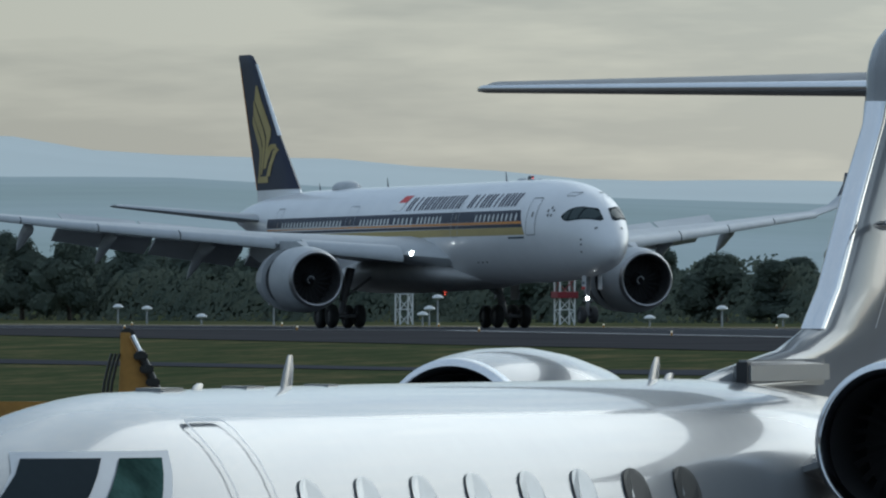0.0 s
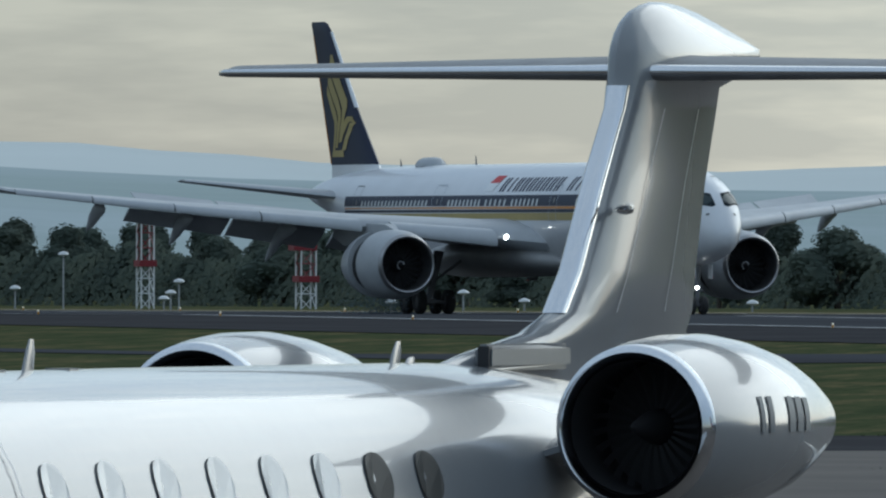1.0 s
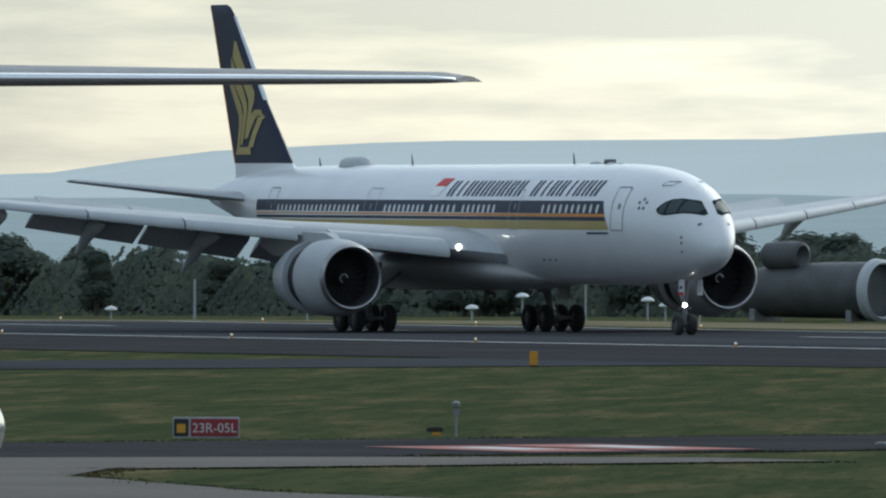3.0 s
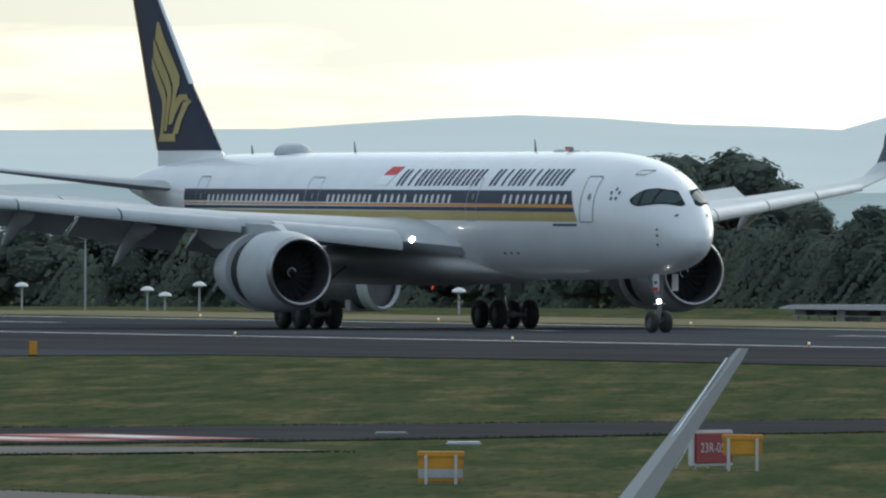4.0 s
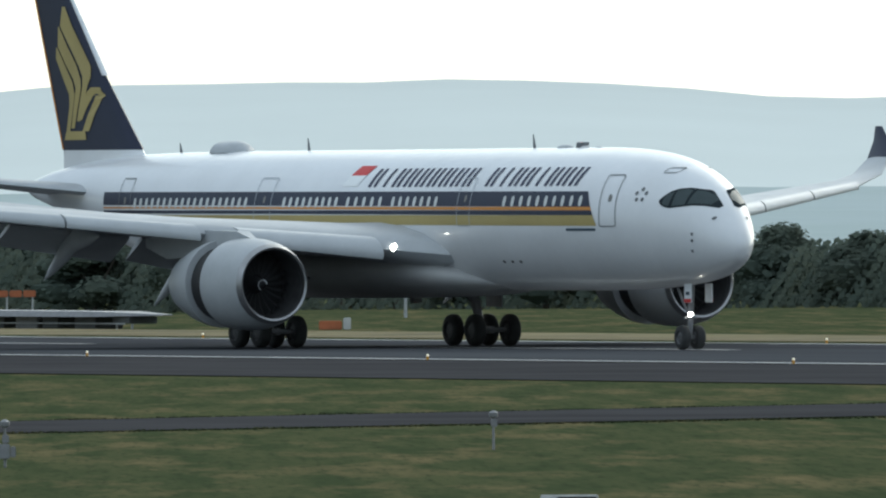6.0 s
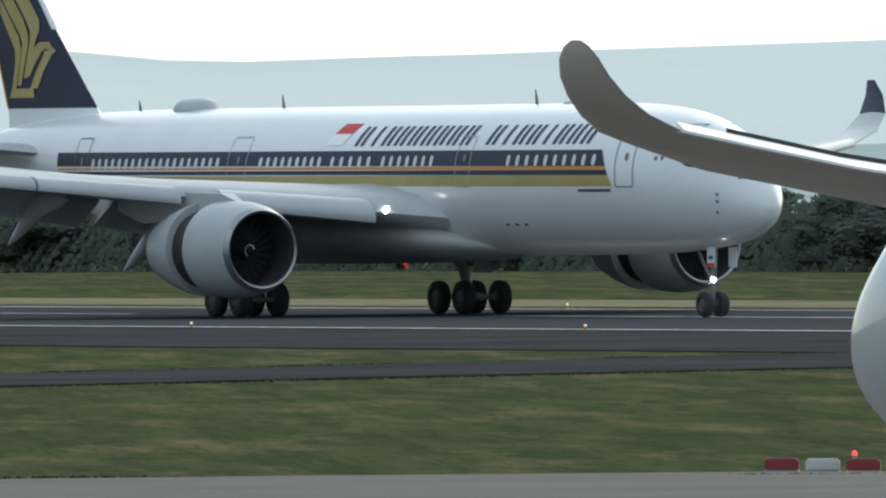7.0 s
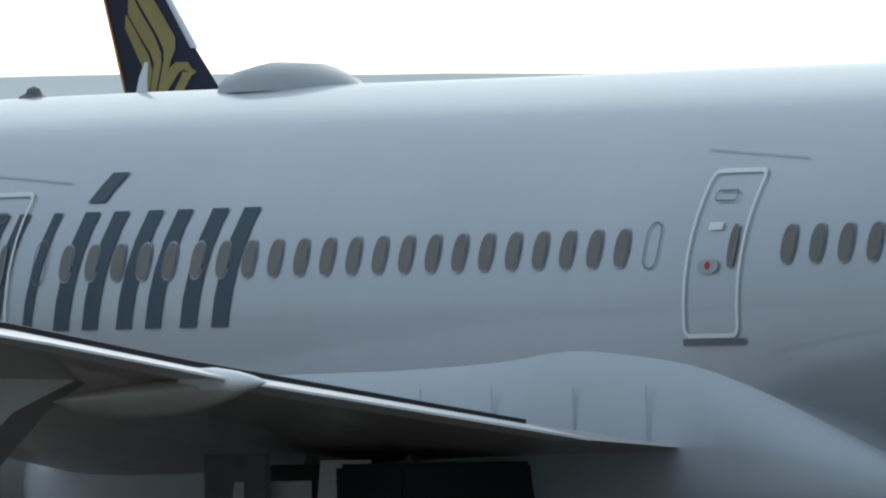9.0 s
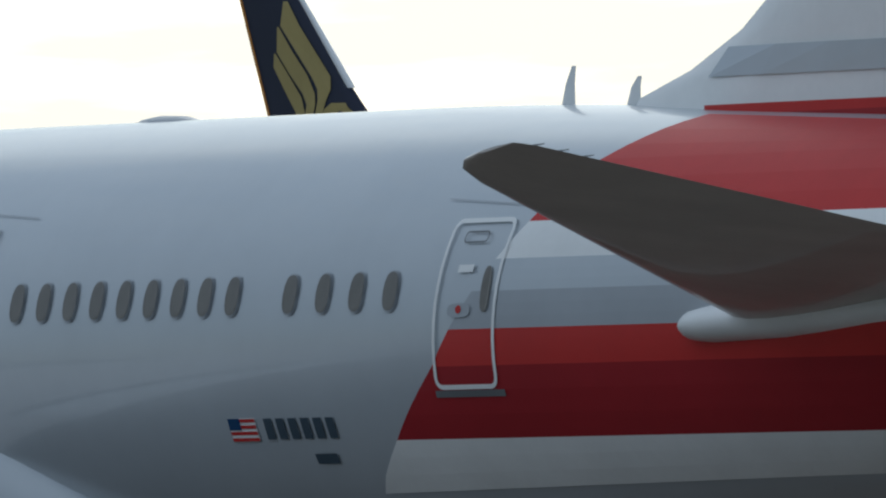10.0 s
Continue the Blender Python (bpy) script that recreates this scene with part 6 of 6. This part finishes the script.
def make_tower(az, top_el, y, wide):
    d = y / math.cos(radians(az))
    p = polar(az, d)
    g = ground_z(p.x)
    h = EYE + d * math.tan(radians(top_el)) - g
    t = thing("lattice_mast", "red and white steel lattice mast behind the runway", "mast", facing(p.x, p.y, g, 20))
    w = wide / 2
    n = max(4, round(h / 1.0))
    for sx in (-w, w):
        for sy in (-w, w):
            part("leg", tube(bmesh.new(), (sx, sy, 0), (sx, sy, h), 0.06, 0.06, 6), M["lamp_white"], t)
    for k in range(n):
        z0, z1 = h * k / n, h * (k + 1) / n
        m = M["sign_red"] if k >= n - 2 or k == n // 2 else M["lamp_white"]
        for a, b in (((-w, -w), (w, -w)), ((w, -w), (w, w)), ((w, w), (-w, w)), ((-w, w), (-w, -w))):
            bm = bmesh.new()
            tube(bm, (*a, z0), (*b, z1), 0.035, 0.035, 5)
            tube(bm, (*a, z1), (*b, z1), 0.04, 0.04, 5)
            part("brace", bm, m, t)
    part("platform", bevel_box(-w * 2, w * 1.1, -w * 1.2, w * 1.2, h - 0.15, h + 0.45), M["sign_red"], t, "red head platform")
    part("collar", bevel_box(-w * 1.4, w * 1.4, -w * 1.3, w * 1.3, h * 0.5 - 0.25, h * 0.5 + 0.2), M["sign_red"], t, "red painted collar")


def make_signs():
    # mandatory sign
    t = thing("runway_sign", "red and black illuminated airfield sign on short legs in the grass", "sign", facing(-464.8, 193.3))
    part("panel", bevel_box(-0.38, 0.92, -0.1, 0.1, 0.08, 0.56), M["sign_red"], t, "red sign panel")
    part("panel", bevel_box(-0.84, -0.44, -0.1, 0.1, 0.08, 0.56), M["sign_black"], t, "black sign panel")
    part("frame", bevel_box(-0.87, 0.96, -0.06, 0.14, 0.03, 0.61, 0.015), M["galv"], t, "grey metal sign frame")
    for x in (-0.7, -0.1, 0.7):
        part("leg", tube(bmesh.new(), (x, 0.04, 0), (x, 0.04, 0.12), 0.03), M["galv"], t)
    words(t, "23R-05L", 0.36, 0.27, -0.11, 0.3, M["white_board"])
    bm = box(bmesh.new(), -0.76, -0.52, -0.112, -0.1, 0.18, 0.42)
    part("text_bar", bm, M["yellow"], t, "yellow text bar")
    # second mandatory sign seen aslant with a box beside it
    t = thing("runway_sign", "red airfield sign in a white frame seen aslant in the grass", "sign", facing(-387.4, 186.6, 0, 52))
    part("panel", bevel_box(-0.7, 0.7, -0.08, 0.08, 0.15, 0.85), M["sign_red"], t, "red sign panel")
    part("frame", bevel_box(-0.76, 0.76, -0.03, 0.12, 0.08, 0.92, 0.015), M["white_board"], t, "white sign frame")
    words(t, "23R-05L", 0.32, 0, -0.09, 0.5, M["white_board"])
    for x in (-0.6, 0.6):
        part("leg", tube(bmesh.new(), (x, 0.05, 0), (x, 0.05, 0.2), 0.035), M["white_board"], t)
        part("brace", tube(bmesh.new(), (x, 0.05, 0.8), (x, 0.6, 0.02), 0.025), M["white_board"], t)
    # yellow boxes
    for x, y, w, h, z, lb in ((-368.6, 170.9, 1.0, 0.7, 0.0, "yellow equipment box with a white lower panel in the grass"), (-384.62, 186.05, 0.92, 0.5, 0.32, "yellow equipment box on short posts beside a red sign")):
        t = thing("equipment_box", lb, "box", facing(x, y), "yellow equipment boxes")
        part("body", bevel_box(-w / 2, w / 2, -0.25, 0.25, z + 0.05, z + h, 0.03), M["yellow"], t)
        part("lid", bevel_box(-w / 2 - 0.02, w / 2 + 0.02, -0.28, 0.28, z + h - 0.1, z + h + 0.03, 0.02), M["yellow"], t, "yellow lid")
        if z == 0:
            part("panel", bevel_box(-w / 2 + 0.01, w / 2 - 0.01, -0.27, -0.24, 0.14, 0.34, 0.01), M["galv"], t, "pale grey front panel")
        for s in (-0.36, 0.3):
            part("post", bevel_box(s, s + 0.07, -0.31, -0.25, 0, z + h - 0.05, 0.01), M["white_board"], t)
    t = thing("marker_box", "small yellow marker box at the taxiway edge", "box", facing(-677.8, 296.2))
    part("body", bevel_box(-0.17, 0.17, -0.15, 0.15, 0.04, 0.62, 0.03), M["yellow"], t)
    part("foot", bevel_box(-0.2, 0.2, -0.18, 0.18, 0, 0.06, 0.02), M["sign_black"], t)
    # black and yellow direction sign
    t = thing("taxiway_sign", "small black taxiway sign with yellow letters at the apron edge", "sign", facing(-324.8, 176.4))
    part("panel", bevel_box(-0.25, 0.56, -0.09, 0.09, 0.06, 0.36), M["sign_black"], t, "black sign panel")
    part("frame", bevel_box(-0.58, 0.58, -0.05, 0.12, 0.02, 0.4, 0.015), M["white_board"], t, "white sign frame")
    words(t, "K5", 0.3, 0.17, -0.1, 0.2, M["yellow"])
    # sensor posts
    for x, y, h, bulky in ((-393.8, 198.5, 1.1, True), (-412.6, 221.9, 0.95, False), (-467.6, 202.0, 0.95, False)):
        t = thing("sensor_post", "small grey sensor post with a cap in the grass", "post", facing(x, y), "sensor posts")
        part("post", tube(bmesh.new(), (0, 0, 0), (0, 0, h - 0.1), 0.035, 0.03, 8), M["gear"], t)
        part("cap", revolve(bmesh.new(), [(-0.1, 0.04), (-0.06, 0.11), (0.04, 0.12), (0.09, 0.05), (0.1, 0.01)], (0, 0, h - 0.05), "z", 12), M["gear"], t, "grey round cap")
        if bulky:
            part("housing", bevel_box(-0.15, 0.12, -0.1, 0.1, 0.2, 0.56), M["gear"], t, "grey equipment housing")
            part("side_box", bevel_box(0.13, 0.26, -0.09, 0.09, 0.24, 0.5), M["gear"], t)
        part("upper_box", bevel_box(-0.07, 0.1, -0.06, 0.06, 0.58, 0.78), M["gear"], t)
    t = thing("hazard_lamp", "black lamp housing with an amber lens on the taxiway edge", "lamp", facing(-470.2, 202.5))
    part("body", bevel_box(-0.25, 0.22, -0.1, 0.1, 0.1, 0.24, 0.03), M["sign_black"], t)
    part("lens", bevel_box(-0.1, 0.15, -0.11, 0.09, 0.0, 0.1, 0.02), M["yellow"], t, "amber lens")
    for x, y in ((-445.7, 205.2), (-427.6, 198.9)):
        t = thing("drain_cover", "low pale concrete drain cover in the grass", "cover", facing(x, y))
        part("slab", bevel_box(-0.45, 0.45, -0.5, 0.5, 0, 0.1, 0.04), M["white_board"] if x > -440 else M["gear"], t)
    # red and white barrier at the apron edge
    for k in range(9):
        x, y = -316.7 + k * 1.05, 190.6 + k * 0.32
        t = thing("barrier_board", "low red and white plastic barrier at the apron edge", "barrier", facing(x, y, 0, -4), "barrier boards")
        part("body", bevel_box(-0.34, 0.34, -0.12, 0.12, 0.02, 0.28, 0.04), M["white_board"] if k % 2 else M["sign_red"], t)
        part("foot", bevel_box(-0.36, 0.36, -0.16, 0.16, 0, 0.05, 0.02), M["gear"], t)
    t = thing("obstacle_lamp", "small lit red obstacle lamp", "lamp", facing(-315.2, 191.4))
    part("body", tube(bmesh.new(), (0, 0, 0), (0, 0, 0.34), 0.05), M["gear"], t)
    part("lens", revolve(bmesh.new(), [(0, 0.05), (0.06, 0.05), (0.1, 0.01)], (0, 0, 0.34), "z", 10), M["red_lamp"], t, "lit red lens")
    # runway edge lights
    for y0 in (346.6, 398.6):
        for k in range(26):
            x = -500 - k * 30.0
            t = thing("edge_light", "small runway edge light beside the asphalt", "lamp", pose(x, y0, ground_z(x)), "runway edge lights")
            part("stem", tube(bmesh.new(), (0, 0, 0), (0, 0, 0.2), 0.06, 0.05, 7), M["yellow"], t)
            part("lens", revolve(bmesh.new(), [(0, 0.05), (0.06, 0.05), (0.09, 0.02)], (0, 0, 0.18), "z", 9), M["lamp_dim"], t, "lit glass lens")


PLATFORM_Y = 428.0


def make_far_field():
    # training hulk behind the runway
    t = thing("training_hulk", "weathered grey aircraft hulk standing behind the runway", "aircraft hulk", facing(*polar(-65.48, 1052)[:2], 0, -38))
    rows = smooth_rows([(-6.5, 2.0, 0.9, 0.5), (-5.5, 2.9, 0.4, 1.3), (-2, 3.3, 0.2, 1.7), (2.5, 3.4, 0.15, 1.8), (3.6, 3.35, 0.15, 1.78)], 3)
    part("body", loft(bmesh.new(), [[(X, hw * math.cos(a), (tp + bt) / 2 + (tp - bt) / 2 * math.sin(a)) for a in (2 * math.pi * i / 28 for i in range(28))] for X, tp, bt, hw in rows]), M["hulk"], t)
    part("rim", revolve(bmesh.new(), [(3.5, 1.84), (3.9, 1.8), (4.1, 1.6), (3.9, 1.5)], (0, 0, 1.76), "x", 28), M["wing_grey"], t, "bright cut edge of the hulk")
    part("engine_pod", revolve(bmesh.new(), [(-1.6, 0.3), (-1.2, 0.75), (0.4, 0.85), (1.2, 0.8), (1.3, 0.6), (0.6, 0.02)], (-2.6, -0.6, 3.75), "x", 24), M["hulk"], t, "dark engine pod on the hulk")
    for x in (-4.5, 2.5):
        part("cradle", bevel_box(x - 0.2, x + 0.2, -1.3, 1.3, 0, 0.7), M["gear"], t)
    # orange board and guard rail
    a, b = polar(-63.49, 972), polar(-63.15, 968)
    t = thing("orange_hoarding", "row of faded orange boards on posts behind the runway", "hoarding", facing((a.x + b.x) / 2, (a.y + b.y) / 2))
    for k in range(8):
        part("board", bevel_box(-2.9 + k * 0.73, -2.24 + k * 0.73, -0.06, 0.06, 1.5, 1.85, 0.04), M["orange_board"], t)
    for k in range(5):
        part("post", tube(bmesh.new(), (-2.7 + k * 1.35, 0.08, 0), (-2.7 + k * 1.35, 0.08, 1.55), 0.05), M["galv"], t)
    # a long flat training platform on box piers
    a, b = polar(-64.06, PLATFORM_Y / math.cos(radians(64.06))), polar(-62.74, PLATFORM_Y / math.cos(radians(62.74)))
    t = thing("training_platform", "long pale grey flat platform on box piers behind the runway", "platform", pose((a.x + b.x) / 2, PLATFORM_Y, 0))
    L = b.x - a.x
    bm = bmesh.new()
    loft(bm, [[(x, -w, z0), (x, w, z0), (x, w * 0.9, z1), (x, -w * 0.9, z1)] for x, w, z0, z1 in ((-L / 2, 0.3, 0.62, 0.68), (-L / 2 + 4, 1.6, 0.62, 0.86), (0, 1.9, 0.62, 0.94), (L / 2 - 6, 1.6, 0.62, 0.9), (L / 2, 0.3, 0.7, 0.76))])
    part("deck", bm, M["gear"], t, "pale grey tapered deck")
    r = random.Random(3)
    x = -L / 2 + 3.0
    while x < L / 2 - 3:
        w = r.uniform(1.0, 2.6)
        z0 = r.choice((0.0, 0.0, 0.28))
        part("pier", bevel_box(x, x + w, -0.8, 0.8, z0, 0.64, 0.04), M[r.choice(("gear", "gear", "galv", "hulk", "hulk"))], t, "weathered box pier")
        if z0:
            for q in (0.1, w - 0.1):
                part("leg", tube(bmesh.new(), (x + q, -0.6, 0), (x + q, -0.6, z0 + 0.02), 0.06), M["galv"], t)
        x += w + r.uniform(0.5, 2.2)
    part("rail", bevel_box(-L / 2 + 3, L / 2 - 3, -0.95, -0.88, 0.24, 0.31, 0.01), M["galv"], t, "thin lower rail")
    for az, el, y in ((-63.442, -0.146, 470), (-62.0, -0.2, 480), (-67.45, -0.21, 440), (-68.6, -0.2, 445)):
        d = y / math.cos(radians(az))
        p = polar(az, d)
        t = thing("pole", "slim pale pole in front of the wood", "pole", pose(p.x, p.y, ground_z(p.x)))
        part("shaft", tube(bmesh.new(), (0, 0, 0), (0, 0, EYE + d * math.tan(radians(el)) - ground_z(p.x)), 0.1, 0.08, 8), M["galv"], t)
    p = polar(-62.22, 925)
    t = thing("orange_crate", "orange and white crates on the far grass", "crate", facing(p.x, p.y))
    part("crate", bevel_box(-0.8, 0.35, -0.3, 0.3, 0, 0.45, 0.04), M["orange_board"], t)
    part("crate", bevel_box(0.42, 0.8, -0.3, 0.3, 0, 0.6, 0.04), M["white_board"], t)


def make_excavator():
    p = polar(-71.25, 236)
    t = thing("excavator", "ochre tracked excavator with its arm folded up on the apron", "excavator", facing(p.x, p.y, 0.045))
    for y in (-1.1, 1.1):
        bm = bmesh.new()
        ring = [(x, z) for x, z in ((-1.7, 0.25), (-1.9, 0.5), (-1.7, 0.8), (1.7, 0.8), (1.9, 0.5), (1.7, 0.25), (1.4, 0.0), (-1.4, 0.0))]
        loft(bm, [[(x, y + s, z) for x, z in ring] for s in (-0.3, 0.3)])
        part("track", bm, M["rubber"], t, "dark crawler track")
    part("house", bevel_box(-2.2, 0.6, -1.2, 1.2, 0.95, 3.4, 0.12), M["digger"], t, "ochre engine house")
    part("rail", bevel_box(-2.2, 0.05, -1.15, -1.05, 3.4, 3.84, 0.03), M["digger"], t, "ochre guard rail")
    part("cab", bevel_box(-0.9, 0.5, 0.2, 1.2, 1.2, 3.5, 0.1), M["glass"], t, "dark glazed cab")
    bm = bmesh.new()
    loft(bm, [[(x - w, -0.45, z), (x + w, -0.45, z + k), (x + w, -0.15, z + k), (x - w, -0.15, z)] for x, z, w, k in ((0.75, 1.6, 0.3, 0.0), (1.0, 2.8, 0.36, 0.0), (1.02, 3.8, 0.32, -0.06), (0.88, 4.35, 0.15, -0.05), (0.79, 4.72, 0.06, 0.0))])
    part("boom", bm, M["digger"], t, "ochre folded boom")
    bm = bmesh.new()
    tube(bm, (0.87, -0.5, 4.68), (1.0, -0.5, 4.42), 0.04)
    part("ram", bm, M["chrome"], t, "bright hydraulic ram")
    bm = bmesh.new()
    tube(bm, (0.97, -0.5, 4.48), (1.26, -0.5, 3.86), 0.06)
    part("cylinder", bm, M["sign_black"], t, "black hydraulic cylinder")
    for k in range(4):
        q = Vector((0.97, -0.5, 4.48)).lerp(Vector((1.26, -0.5, 3.86)), 0.1 + 0.27 * k)
        part("clamp", bevel_box(q.x - 0.1, q.x + 0.08, -0.6, -0.42, q.z - 0.05, q.z + 0.05, 0.02), M["sign_black"], t, "black hose clamp")
    part("knuckle", revolve(bmesh.new(), [(-0.12, 0.02), (-0.12, 0.1), (0.12, 0.1), (0.12, 0.02)], (0.82, -0.3, 4.68), "y", 14), M["sign_black"], t, "dark boom pivot")
    for k in range(3):
        bm = bmesh.new()
        pts = [Vector((0.72 - 0.05 * k - 0.12 * math.sin(math.pi * u), -0.5, 4.45 - 1.3 * u)) for u in np.linspace(0, 1, 8)]
        for a, b in zip(pts, pts[1:]):
            tube(bm, a, b, 0.02, 0.02, 5)
        part("hose", bm, M["sign_black"], t, "black hydraulic hose")
    bm = bmesh.new()
    loft(bm, [[(x, -0.7, z), (x, 0.1, z), (x + 0.35, 0.1, z - 0.1), (x + 0.35, -0.7, z - 0.1)] for x, z in ((1.0, 3.95), (1.25, 3.65), (1.3, 3.2))])
    part("bucket_link", bm, M["digger"], t, "ochre linkage plate")


def make_light_jet():
    """A small low jet whose raked winglet stands up above the apron's edge."""
    tip, low = polar(-64.187, 200, 4.64), polar(-64.535, 200, 2.93)
    t = thing("light_jet", "small low-winged white jet with tall blade-like winglets on the apron", "aeroplane", facing(low.x, low.y, 0.045))
    up = (tip.z - low.z - 0.0)
    lat = 200 * math.tan(radians(64.535 - 64.187))
    k = lat / up
    bm = bmesh.new()
    rings = []
    for z, w, th in ((1.3, 0.48, 0.16), (2.0, 0.31, 0.12), (2.88, 0.2, 0.09), (3.8, 0.13, 0.06), (4.5, 0.08, 0.035), (4.6, 0.06, 0.02)):
        x = (z - 2.88) * k
        rings.append([(x - w, 0.0, z), (x - w * 0.2, -th, z), (x + w, -th * 0.4, z), (x + w, th * 0.4, z), (x, th, z)])
    loft(bm, rings)
    wing = part("winglet", bm, M["belly"], t, "grey blade-like winglet")
    bm = bmesh.new()
    tube(bm, (1.72 * k - 0.17, -0.02, 4.5), (-0.05, -0.02, 2.88), 0.012, 0.022, 6)
    part("winglet_edge", bm, M["chrome"], wing, "bright winglet edge")
    x0 = (1.3 - 2.88) * k
    part("wing", loft(bmesh.new(), [[(x0 + 0.35, -0.5 + c, 1.38), (x0 + 0.35, 0.5 + c, 1.3), (x0 - 7.5, 1.0 + c, 0.95), (x0 - 7.5, -1.4 + c, 0.9)] for c in (0,)] + [[(x0 + 0.35, -0.5, 1.26), (x0 + 0.35, 0.5, 1.22), (x0 - 7.5, 1.0, 0.75), (x0 - 7.5, -1.4, 0.72)]]), M["gloss_white"], t, "white wing")
    rows = smooth_rows([(-6, 1.25, 1.05, 0.08), (-5, 1.75, 0.75, 0.45), (-3, 2.2, 0.55, 0.75), (2, 2.25, 0.5, 0.8), (5, 2.1, 0.9, 0.5), (6.5, 1.8, 1.4, 0.15)], 3)
    part("fuselage", loft(bmesh.new(), [[(x0 - 8.0 + hw * math.cos(a), X, (tp + bt) / 2 + (tp - bt) / 2 * math.sin(a)) for a in (2 * math.pi * i / 24 for i in range(24))] for X, tp, bt, hw in rows]), M["gloss_white"], t)
    for x, y in ((x0 - 6.6, 0.6), (x0 - 9.4, 0.6), (x0 - 8.0, -3.6)):
        part("gear_leg", tube(bmesh.new(), (x, y, 0.25), (x, y, 0.85), 0.05), M["gear"], t)
        wheel(t, (x, y, 0.25), 0.25, 0.16)


make_field_lamps()
make_tower(-70.19, -0.045, 444, 0.95)
make_tower(-69.69, -0.14, 450, 1.1)
make_signs()
make_far_field()
make_excavator()
make_light_jet()


make_ground()
make_hills()
make_trees()
make_tufts()
airliner = make_airliner()
smoke = make_smoke()
taxiing = make_taxiing()
make_business_jet()


def motions():
    W, rows = 377.392, []
    for t, s, pitch, z in ((0.0, -1011.13, 0.87, -0.40), (0.5, -982.38, 0.49, -0.24), (1.0, -952.07, 0.33, -0.14), (1.5, -924.69, 0.24, 0), (2.0, -895.22, 0, 0), (2.5, -868.11, 0, 0), (2.7, -856.97, 0, 0), (3.8, -795.44, 0, 0), (4.0, -784.74, 0, 0), (4.5, -758.70, 0, 0), (5.0, -731.22, 0, 0), (5.5, -705.79, 0, 0), (5.7, -695.28, 0, 0), (6.8, -637.83, 0, 0), (7.0, -627.70, 0, 0), (7.5, -603.11, 0, 0), (8.0, -576.11, 0, 0), (8.5, -551.57, 0, 0), (9.0, -525.19, 0, 0), (9.5, -501.21, 0, 0), (10.0, -474.93, 0, 0)):
        rows.append((t, pose(s - 33.3, W, z + 0.05, 0, -pitch, 0)))
    walk(airliner, rows)
    rows = []
    for k in range(21):
        t = k * 0.5
        dt = t - 8.5
        psi, mid = 0.015 - 0.037 * dt, 0.015 - 0.037 * dt / 2
        rows.append((t, pose(-189.518 - 2.979 * dt * math.cos(mid), 129.102 - 2.979 * dt * math.sin(mid), 0.045, 0, 0.7, 180 + math.degrees(psi))))
    walk(taxiing, rows)
    # the smoke wells up from the runway where the tyres touched, then drifts
    walk(smoke, [(t, pose(x, 371, z)) for t, x, z in ((0.0, -990.5, -6.0), (0.2, -990.3, -3.4), (0.4, -990, -2.3), (0.8, -989, -1.5), (1.2, -987, -0.3), (1.6, -985.4, 0.4), (2.5, -983, 1.2), (10.0, -965, 4.0))])
    # beacon domes turn once in 1.4 s, facing the apron at 1.3 s
    for rot, bx, bz in ROTORS:
        rows = []
        for k in range(61):
            t = k / 6
            rows.append((min(t, 10.0), pose(bx, 0, bz, 0, 0, -26 + (t - 1.3) / 1.4 * 360)))
        walk(rot, rows)


motions()
